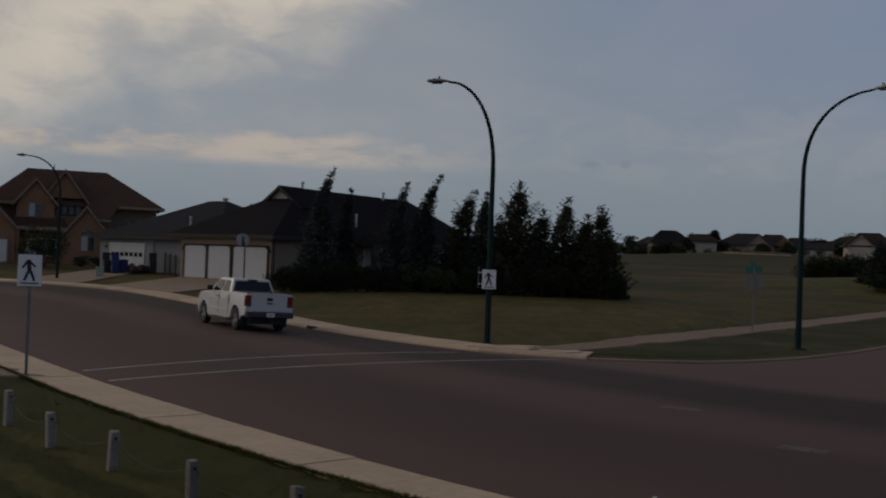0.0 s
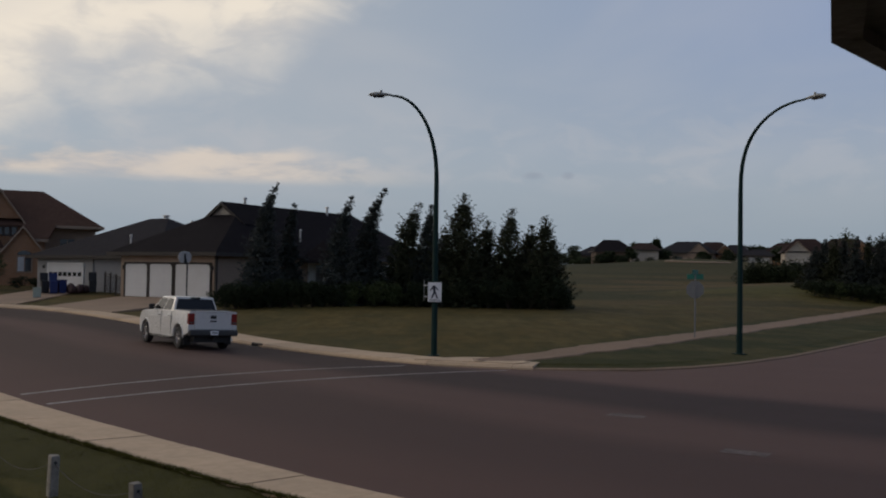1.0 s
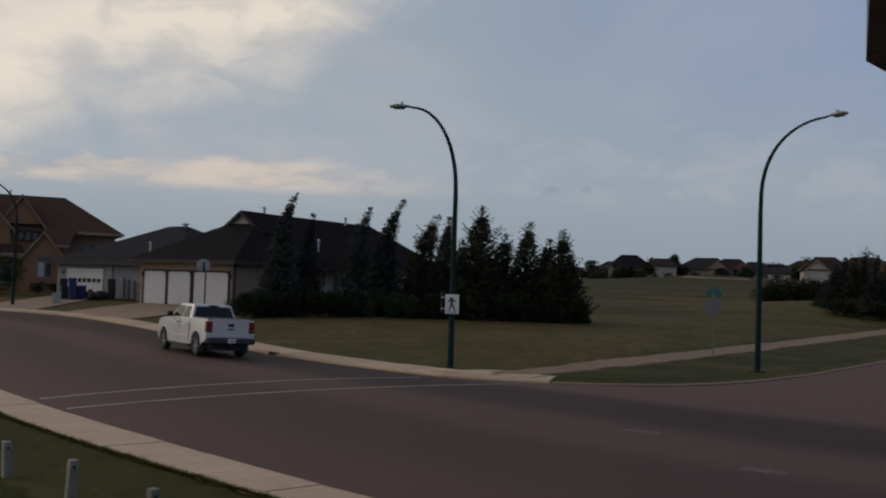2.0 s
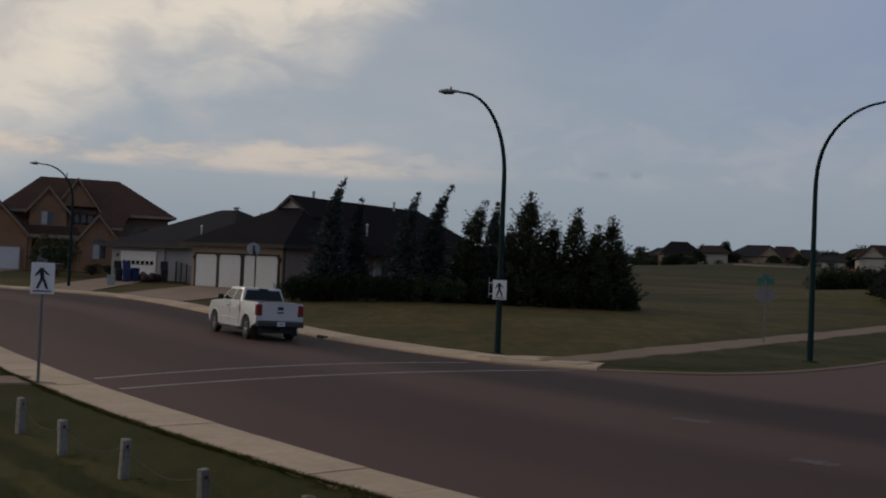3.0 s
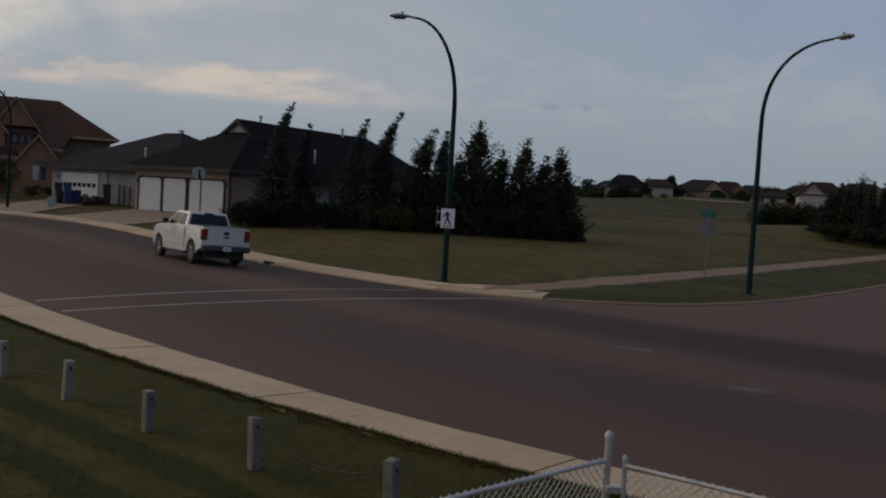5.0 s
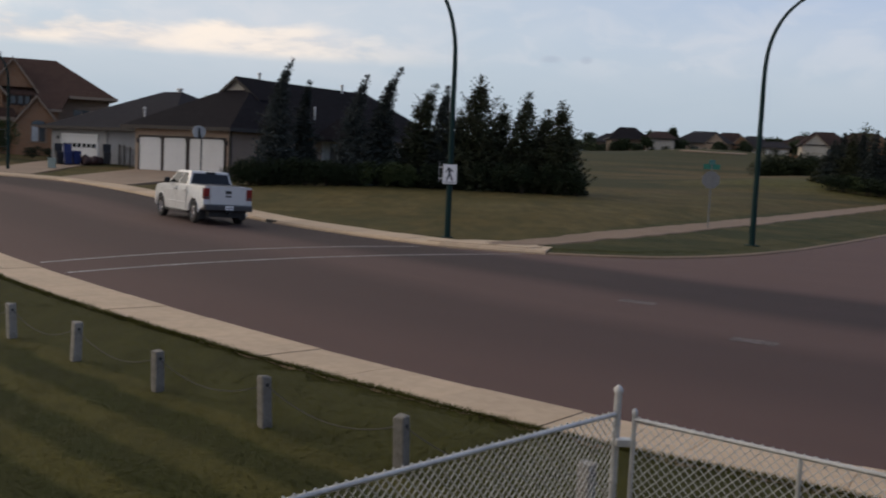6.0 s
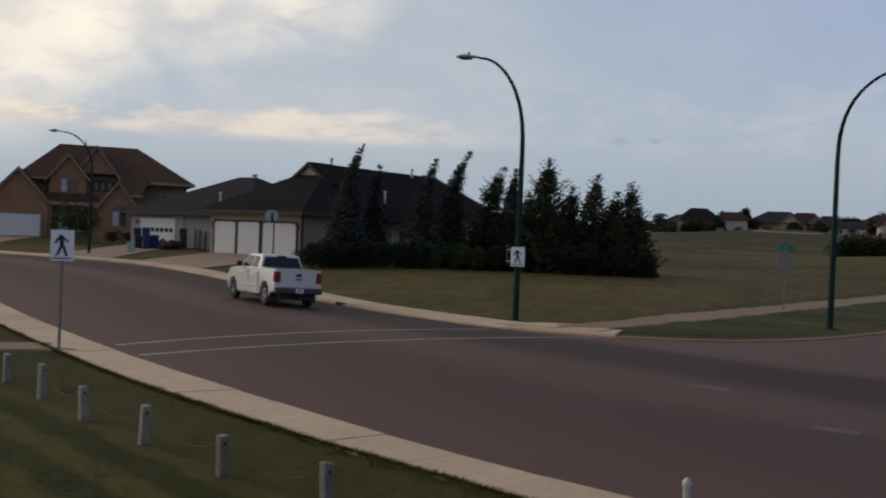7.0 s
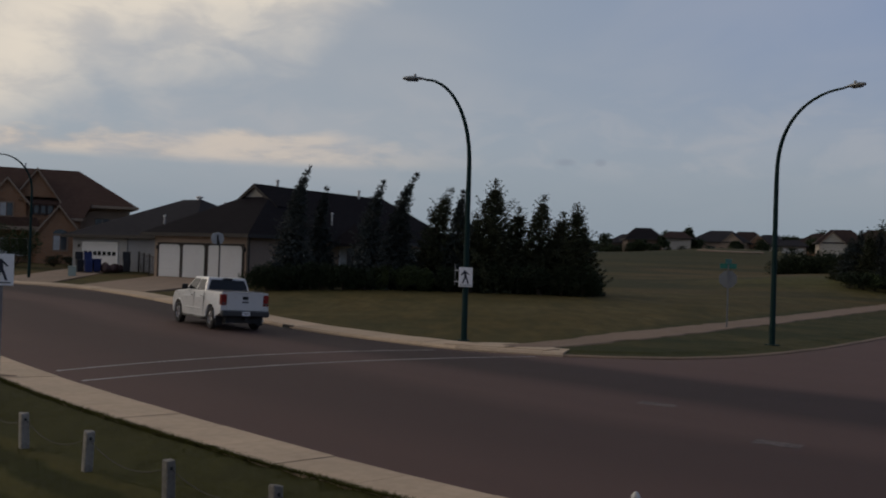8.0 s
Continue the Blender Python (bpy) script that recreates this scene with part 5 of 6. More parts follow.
def shrub(x, y, w, h, seed, material, label, z=None, name="shrub", group="hedge shrubs", leaf=0.13, n=900, d=None):
    """A bush: a few stems and a rough mound of leaves with gaps."""
    rng = random.Random(seed)
    z = on_land(x, y) if z is None else z
    root = thing(name, pose(x, y, z - 0.03), label, "shrub", group)
    bm = bmesh.new()
    verts, faces = [], []
    lumps = []
    for _ in range(7):
        a, r = rng.uniform(0, 6.28), rng.uniform(0, 0.62)
        lumps.append((Vector((math.cos(a) * r * w / 2, math.sin(a) * r * (d or w) / 2, h * rng.uniform(0.35, 0.72))), rng.uniform(0.26, 0.42)))
        c = lumps[-1][0]
        tube(bm, [(c.x * 0.15, c.y * 0.15, 0), (c.x * 0.6, c.y * 0.6, c.z * 0.55), tuple(c)], [0.03, 0.02, 0.008], 5, False)
    for _ in range(n):
        c, s = rng.choice(lumps)
        v = Vector((rng.gauss(0, 1), rng.gauss(0, 1), rng.gauss(0, 1))).normalized() * rng.uniform(0.72, 1.08)
        p = c + Vector((v.x * s * w * 0.72, v.y * s * (d or w) * 0.72, v.z * s * h))
        if p.z > 0.03:
            cards(rng, verts, faces, p, leaf, 3)
    part("stem", bm, M_BARK, root)
    from_lists("foliage", verts, faces, material, root)
    return root


def broadleaf(x, y, top, w, seed, material, z=None, label="rounded leafy tree on the far rise", n=500, leaf=0.4, group="far trees"):
    """A deciduous tree: trunk, forked limbs and an uneven crown of leaf clumps."""
    rng = random.Random(seed)
    z = on_land(x, y) if z is None else z
    h = top - z
    root = thing("leafy_tree", pose(x, y, z - 0.05), label, "tree", group)
    bm = tubed([(0, 0, 0), (0.05 * h * rng.uniform(-1, 1), 0, 0.3 * h), (0, 0, 0.6 * h)], [0.03 * h, 0.024 * h, 0.01 * h], 7)
    verts, faces = [], []
    for _ in range(9):
        a, r, k = rng.uniform(0, 6.28), rng.uniform(0.1, 0.36) * w, rng.uniform(0.45, 0.85)
        c = Vector((math.cos(a) * r, math.sin(a) * r, k * h))
        tube(bm, [(0, 0, 0.3 * h), tuple(c * 0.55 + Vector((0, 0, 0.2 * h))), tuple(c)], [0.014 * h, 0.01 * h, 0.003 * h], 5, False)
        for _ in range(n // 9):
            v = Vector((rng.gauss(0, 1), rng.gauss(0, 1), rng.gauss(0, 1))).normalized() * rng.uniform(0.5, 1.1)
            cards(rng, verts, faces, c + Vector((v.x * w * 0.20, v.y * w * 0.20, v.z * h * 0.17)), leaf, 2)
    part("trunk", bm, M_BARK, root)
    from_lists("crown", verts, faces, material, root)
    return root


SPRUCE, BLUE, PINE = "dark green spruce bent by the wind", "bluish spruce with tiered limbs beside the house", "dense dark pine at the lawn's edge"
for i, (az, d, top, spread, mat, label, lean, op) in enumerate((
        (-7.25, 63.5, 8.75, 2.15, M_SPRUCE_PALE, BLUE, 0.16, 0.15), (-5.75, 65.0, 7.6, 1.5, M_SPRUCE, SPRUCE, 0.08, 0.1),
        (-2.85, 63.0, 7.95, 1.95, M_SPRUCE_PALE, BLUE, 0.16, 0.15), (-1.25, 64.0, 8.6, 2.0, M_SPRUCE, SPRUCE, 0.22, 0.1),
        (0.95, 64.5, 7.8, 2.3, M_PINE, SPRUCE, 0.22, 0.6), (2.3, 64.0, 7.55, 2.1, M_SPRUCE, SPRUCE, 0.05, 0.25),
        (4.3, 63.5, 8.3, 3.0, M_PINE, PINE, 0.02, 0.5), (5.6, 66.0, 6.7, 2.5, M_PINE, PINE, 0.06, 0.35),
        (7.0, 64.0, 7.4, 2.3, M_PINE, PINE, 0.06, 0.45), (8.2, 66.0, 6.4, 2.2, M_PINE, PINE, 0.05, 0.45),
        (9.15, 63.5, 6.8, 2.6, M_PINE, PINE, 0.0, 0.35), (3.2, 66.0, 6.2, 2.4, M_PINE, PINE, 0.05, 0.3))):
    conifer(*polar(az - 0.08, d), top + 0.06, spread, 100 + i, mat, label, lean, op, name="pine_tree" if mat == M_PINE else "spruce_tree")
for i in range(11):
    az = -9.35 + i * 0.62
    shrub(*polar(az, 62.3 - 0.10 * i), 1.9, 1.75 if i < 9 else 1.5, 200 + i, M_SHRUB, "dense dark shrub in a hedge before the house")
for i, (az, w, h) in enumerate(((-2.2, 1.8, 1.5), (-0.9, 1.9, 1.6), (0.3, 1.8, 1.45), (1.6, 2.0, 1.7), (3.0, 2.2, 1.6), (4.4, 2.2, 1.9), (5.8, 2.2, 1.9), (7.0, 2.2, 1.8), (8.2, 2.2, 2.0), (9.4, 2.2, 2.2), (10.1, 1.5, 1.2))):
    shrub(*polar(az, 62.0), w, h, 230 + i, M_SHRUB_LIGHT if i < 3 else M_SHRUB, "low bush under the conifers")


# ---- in front of the houses ----
def basketball_hoop(x, y, az):
    root = thing("basketball_hoop", pose(x, y, on_land(x, y), 0, 0, az), "basketball hoop with a pale fan backboard on a black pole", "basketball hoop")
    part("pole", tubed([(0, 0, -0.1), (0, 0, 2.7), (0, -0.35, 3.1)], 0.055, 8), M_BLACK, root)
    part("base", boxed(-0.4, -0.2, -0.05, 0.4, 0.5, 0.16, 0.04), M_BLACK, root)
    b = part("backboard", prism([(-0.30, 2.78), (0.30, 2.78), (0.46, 3.05), (0.46, 3.3), (0.33, 3.5), (0, 3.58), (-0.33, 3.5), (-0.46, 3.3), (-0.46, 3.05)], -0.45, -0.41), M_CURTAIN, root, "pale fan-shaped backboard")
    part("frame_bar", boxed(-0.06, -0.40, 2.7, 0.06, -0.37, 3.4), M_BLACK, b)
    part("rim", tubed([(0.23 * math.cos(a), -0.70 + 0.23 * math.sin(a), 2.9) for a in (2 * math.pi * i / 18 for i in range(19))], 0.012, 5), M_TAIL, root, "red rim")


basketball_hoop(-13.5, 66.5, 214)


def wheelie_bin(x, y, az, material, label, open_lid):
    root = thing("wheeled_bin", pose(x, y, on_land(x, y), 0, 0, az), label, "bin", "wheeled bins")
    bm = boxed(-0.25, -0.28, 0.06, 0.25, 0.28, 1.02, 0.03)
    for v in bm.verts:
        if v.co.z > 0.6:
            v.co.x *= 1.18
            v.co.y *= 1.15
    part("body", bm, material, root)
    if open_lid:
        part("lid", boxed(-0.30, 0.30, 1.02, 0.30, 0.36, 1.66, 0.02, pose(0, 0, 0, -4)), material, root, "lid thrown open")
    else:
        part("lid", boxed(-0.31, -0.36, 1.02, 0.31, 0.36, 1.10, 0.03), material, root)
    for s in (-1, 1):
        part("wheel", tubed([(s * 0.22, 0.27, 0.1), (s * 0.30, 0.27, 0.1)], 0.1, 12), M_BLACK, root)
    part("handle", tubed([(-0.25, 0.38, 0.98), (0.25, 0.38, 0.98)], 0.018, 6), M_BLACK, root)


wheelie_bin(-26.75, 78.0, 30, M_BLACKBIN, "black wheeled bin with its lid open", True)
wheelie_bin(-25.95, 77.6, 25, M_BLUEBIN, "blue recycling bin with its lid open", True)
wheelie_bin(-25.45, 78.0, 35, M_BLUEBIN, "blue recycling bin with a closed lid", False)
wheelie_bin(-23.3, 78.7, 20, M_BLACKBIN, "black wheeled bin beside the drive", True)


def sack(x, y, w, h, seed):
    rng = random.Random(seed)
    bm = bmesh.new()
    bmesh.ops.create_icosphere(bm, subdivisions=3, radius=0.5)
    for v in bm.verts:
        k = 1 + 0.18 * noise.noise(v.co * 3.0 + Vector((seed, 0, 0)))
        v.co = Vector((v.co.x * w * k, v.co.y * w * 0.8 * k, max(-0.38, v.co.z * k) * h + 0.38 * h))
    ob = part("sack", bm, M_SACK, smooth=True)
    ob.matrix_world = pose(x, y, on_land(x, y), 0, 0, rng.uniform(0, 90))
    tagged(ob, "dark red heaped sack by the driveway", "sack", "heaped sacks")


for i, (x, y, w, h) in enumerate(((-24.95, 78.5, 0.8, 0.9), (-24.6, 77.9, 0.75, 0.8), (-24.15, 78.3, 0.85, 0.85), (-23.85, 78.7, 0.7, 0.7))):
    sack(x, y, w, h, i)


def utility_box(x, y):
    root = thing("utility_box", pose(x, y, on_land(x, y), 0, 0, 20), "pale green utility pedestal on the lawn", "utility box")
    part("body", boxed(-0.28, -0.2, -0.05, 0.28, 0.2, 0.72, 0.03), M_UTILITY, root)
    part("lid", boxed(-0.31, -0.23, 0.72, 0.31, 0.23, 0.80, 0.03), M_UTILITY, root)


utility_box(-26.0, 74.2)


def yard_fence(a, b):
    a, b = Vector((*a, 0)), Vector((*b, 0))
    root = thing("yard_fence", Matrix(), "thin dark metal yard fence between the houses", "fence")
    n = 3
    for i in range(n + 1):
        p = a.lerp(b, i / n)
        z = on_land(p.x, p.y)
        part("post", boxed(p.x - 0.05, p.y - 0.05, z - 0.1, p.x + 0.05, p.y + 0.05, z + 1.65), M_TRIM_DARK, root)
    for h in (0.25, 1.5):
        za, zb = on_land(a.x, a.y), on_land(b.x, b.y)
        part("rail", tubed([(a.x, a.y, za + h), (b.x, b.y, zb + h)], 0.03, 6), M_TRIM_DARK, root)
    for i in range(1, 24):
        p = a.lerp(b, i / 24)
        z = on_land(p.x, p.y)
        part("slat", boxed(p.x - 0.006, p.y - 0.006, z + 0.2, p.x + 0.006, p.y + 0.006, z + 1.5), M_TRIM_DARK, root)


yard_fence((-22.6, 79.6), (-19.7, 73.7))
shrub(-34.3, 83.6, 4.4, 3.5, 11, M_SHRUB_LIGHT, "tall olive bush before the brick house", group="garden bushes", n=1900, leaf=0.17)
for i, (x, y, w, h) in enumerate(((-31.6, 85.6, 1.6, 1.2), (-30.2, 86.2, 1.5, 1.0), (-35.6, 85.0, 1.4, 1.0), (-28.9, 84.6, 1.0, 0.7))):
    shrub(x, y, w, h, 300 + i, M_SHRUB, "low garden bush before the brick house", group="garden bushes", n=350)
shrub(-11.9, 67.0, 0.9, 0.9, 310, M_SHRUB_LIGHT, "thin pale bush beside the garage", group="garden bushes", n=160, leaf=0.10)


# ---- far houses on the rise ----
def far_house(az, d, w, dep, zb, zw, zr, wall, roof, turn=0.0, garage=False, hip=0.35, windows=2, label="low house on the rise with a dark roof"):
    x, y = polar(az, d)
    zw, zr = zw + 0.55, zr + 1.05
    h = thing("far_house", pose(x, y, zb, 0, 0, -az + turn), label, "house", "houses on the rise")
    part("wall", boxed(-w / 2, 0, -1.5, w / 2, dep, zw - zb), wall, h, uv=True)
    part("roof", hip_roof(-w / 2 - 0.6, w / 2 + 0.6, -0.6, dep + 0.6, zw - zb + 0.1, zr - zb, "x", w * hip, w * hip), roof, h, uv=True)
    part("fascia", fascia(-w / 2 - 0.6, w / 2 + 0.6, -0.6, dep + 0.6, zw - zb + 0.1), M_TRIM_DARK, h)
    if w >= 9:
        xm, half = (-0.22 if round(az * 10) % 2 else 0.24) * w, 2.3
        gable_front(h, xm, half, -0.5, zw - zb, zw - zb + (zr - zw) * 0.72, wall, M_TRIM_TAN, dep * 0.45, roof)
        part("gable_bay", boxed(xm - half, -0.5, -1.5, xm + half, 0.1, zw - zb), wall, h, uv=True)
    if garage:
        garage_door(h, -2.3, 2.3, 0.1, min(2.3, zw - zb - 0.4), 0.0, False, M_TRIM_TAN)
    for i in range(windows):
        c = -w / 2 + w * (i + 0.5) / windows
        if not (garage and abs(c) < 3.2):
            window(h, c - 0.8, c + 0.8, 0.9, min(2.2, zw - zb - 0.3), 0.0, M_TRIM_DARK, 2)


far_house(13.0, 236, 8.5, 10, 5.9, 8.9, 11.3, M_SIDING_BROWN, M_SHINGLE, 8, label="dark-roofed house with a deck on the rise")
far_house(14.75, 230, 6.0, 9, 5.7, 9.1, 10.4, M_SIDING_BEIGE, M_SHINGLE_UMBER, 4, windows=0, label="pale-sided house wall under a brown roof")
far_house(17.0, 240, 13, 11, 6.1, 8.8, 11.2, M_BRICK_PALE, M_SHINGLE_GREY, -6, windows=4)
far_house(18.6, 246, 9, 10, 6.2, 8.7, 11.3, M_BRICK, M_SHINGLE_UMBER, 5, windows=3)
far_house(19.75, 262, 8, 9, 6.2, 8.6, 11.2, M_SIDING_BEIGE, M_SHINGLE_GREY, 0, windows=2)
far_house(20.95, 226, 5.4, 7, 5.9, 7.9, 8.9, M_SIDING_BEIGE, M_SHINGLE_GREY, 3, True, windows=0, label="pale garage on the rise with white doors")
far_house(22.4, 250, 12, 10, 6.3, 8.9, 11.3, M_BRICK, M_SHINGLE_UMBER, -5, windows=3)
far_house(23.5, 215, 9, 9, 6.0, 8.5, 10.9, M_SIDING_BEIGE, M_SHINGLE_UMBER, 6, windows=3)
far_house(25.4, 240, 14, 10, 6.2, 9.0, 12.0, M_BRICK, M_SHINGLE_UMBER, 0, windows=4)
far_house(28.3, 235, 14, 10, 6.2, 9.0, 12.0, M_SIDING_BEIGE, M_SHINGLE, -4, windows=4)
far_house(8.6, 300, 14, 10, 6.0, 8.4, 10.4, M_SIDING_BROWN, M_SHINGLE, 0, windows=3)
for i, az in enumerate((12.0, 13.9, 15.8, 18.0, 19.2, 20.2, 21.6, 23.0, 24.3)):
    far_house(az, 268 + 6 * (i % 3), 11 + i % 3, 9, 6.2, 8.7, 10.7 + 0.35 * (i % 2), (M_SIDING_BROWN, M_BRICK, M_SIDING_GREY)[i % 3], (M_SHINGLE_GREY, M_SHINGLE_UMBER)[i % 2], (i % 4) * 5 - 8, windows=3)
for i, (az, d, top, w) in enumerate(((12.35, 226, 8.2, 3.0), (12.8, 225, 8.8, 2.6), (13.45, 224, 8.0, 2.8), (14.0, 226, 9.6, 2.0), (10.5, 246, 8.4, 5), (11.2, 250, 8.0, 5), (11.0, 240, 7.6, 4), (12.6, 240, 10.2, 4), (15.8, 236, 9.6, 4), (18.0, 238, 9.4, 4), (19.3, 242, 10.0, 4), (21.9, 236, 10.4, 5), (22.7, 232, 9.2, 4), (10.85, 262, 11.2, 5), (10.1, 275, 9.6, 6), (11.7, 270, 9.2, 7), (12.2, 246, 9.5, 4), (15.2, 262, 13.2, 2.4), (15.45, 263, 13.4, 2.2), (14.2, 255, 12.0, 2.6), (17.6, 275, 11.4, 5), (20.5, 268, 12.8, 6), (20.9, 270, 12.4, 6), (21.7, 270, 11.0, 8), (22.6, 262, 13.2, 7), (23.3, 264, 13.6, 7), (23.9, 262, 12.4, 7), (26.6, 262, 13.5, 8), (27.6, 266, 14.0, 8), (29.5, 260, 14.0, 8), (9.4, 268, 10.0, 6), (31, 255, 14, 8), (18.9, 280, 10.8, 7))):
    broadleaf(*polar(az, d), top + 0.3, w, 400 + i, M_TREE, label="leafy tree among the far houses", n=620, leaf=0.62)
for i in range(14):
    shrub(*polar(11.3 + i * 0.74, 222 + (i % 3) * 2), 2.6, 1.5 + 0.5 * (i % 2), 440 + i, M_SHRUB, "dark bush before a far house", group="far bushes", n=110, leaf=0.35)
tagged(land_strip("far_path", [polar(15.9, 203), polar(16.6, 201.5), polar(17.6, 201), polar(18.6, 201.5), polar(19.4, 203)], 1.1, M_DRIVE, 0.12, 1.5), "pale concrete path along the crest of the rise", "footpath", kind="structure")
# hedge and spruces beyond the footpath
for i in range(13):
    az, d = 20.35 + i * 0.27, 134 - i * 0.3
    if i % 3 == 1:
        conifer(*polar(az, d), on_land(*polar(az, d)) + 3.0 + 0.5 * (i % 2), 1.3, 460 + i, M_SPRUCE, "young dark spruce in the far hedge", 0.03, 0.1, density=0.7)
    shrub(*polar(az, d - 1), 3.6, 2.5 + 0.4 * ((i * 7) % 3), 480 + i, M_SHRUB, "dark bush in the hedge beyond the footpath", group="hedge beyond the path", n=420, leaf=0.28)
for i, (az, d, top, sp, kind) in enumerate(((23.45, 97, 4.4, 1.4, 0), (23.85, 96, 5.9, 1.7, 0), (24.3, 97, 6.6, 1.9, 0), (24.8, 95, 6.4, 1.9, 0), (25.3, 97, 6.9, 2.0, 0), (25.9, 94, 6.7, 2.0, 0), (26.5, 96, 6.8, 2.0, 0), (27.1, 94, 6.9, 2.1, 0), (27.65, 97, 8.6, 2.1, 0), (28.2, 93, 7.3, 2.1, 0), (28.8, 95, 9.0, 2.2, 0), (29.5, 93, 8.4, 2.2, 0), (30.3, 92, 7.8, 2.2, 0), (31.2, 92, 8.2, 2.3, 0))):
    conifer(*polar(az, d), top + 0.35, sp, 520 + i, M_SPRUCE if i % 3 else M_PINE, "dark spruce in a close row beyond the footpath", 0.06, 0.1, density=0.85)
broadleaf(*polar(25.15, 108), 8.6, 3.4, 560, M_SHRUB_LIGHT, label="pale leafy tree behind the spruces", n=420, leaf=0.25, group="trees beyond the path")
for i in range(10):
    shrub(*polar(23.9 + i * 0.62, 90.5), 2.4, 1.5, 570 + i, M_SHRUB_LIGHT if i == 2 else M_SHRUB, "low bush at the foot of the spruces", group="bushes beyond the path", n=300, leaf=0.2)


# ---- pickup truck ----
def arch(cx, r, cz, n=10):
    return [(cx + r * math.cos(a), cz + r * math.sin(a)) for a in (math.pi * i / n for i in range(n + 1))]


def wheel(parent, x, y, side):
    prof = [(0.23, 0.10), (0.33, 0.125), (0.385, 0.11), (0.405, 0.07), (0.405, -0.07), (0.385, -0.11), (0.33, -0.125), (0.23, -0.10)]
    bm = bmesh.new()
    n, rings = 28, []
    for i in range(n):
        a = 2 * math.pi * i / n
        rings.append([bm.verts.new((x + r * math.cos(a), y + w, 0.405 + r * math.sin(a))) for r, w in prof])
    for i in range(n):
        s, t = rings[i], rings[(i + 1) % n]
        for j in range(len(prof)):
            bm.faces.new((s[j], t[j], t[(j + 1) % 8], s[(j + 1) % 8]))
    w = part("wheel", bm, M_TYRE, parent, "black tyre on a bright alloy rim", smooth=True)
    o = y + side * 0.085
    part("hub", tubed([(x, y - side * 0.05, 0.405), (x, o - side * 0.02, 0.405)], [0.235, 0.235], 24), M_BLACK, w)
    bm = tubed([(x, o - side * 0.03, 0.405), (x, o + side * 0.02, 0.405)], [0.07, 0.05], 14)
    for i in range(5):
        a = 2 * math.pi * i / 5 + 0.3
        box(bm, 0.04, -0.02, -0.032, 0.235, 0.02, 0.032, 0.008, Matrix.Translation((x, o, 0.405)) @ Matrix.Rotation(a, 4, "Y"))
    bm2 = bm
    tube(bm2, [(x + 0.235 * math.cos(a), o, 0.405 + 0.235 * math.sin(a)) for a in (2 * math.pi * i / 28 for i in range(29))], 0.018, 6, False)
    part("rim", bm2, M_CHROME, w, "bright five-spoke alloy rim", smooth=True)


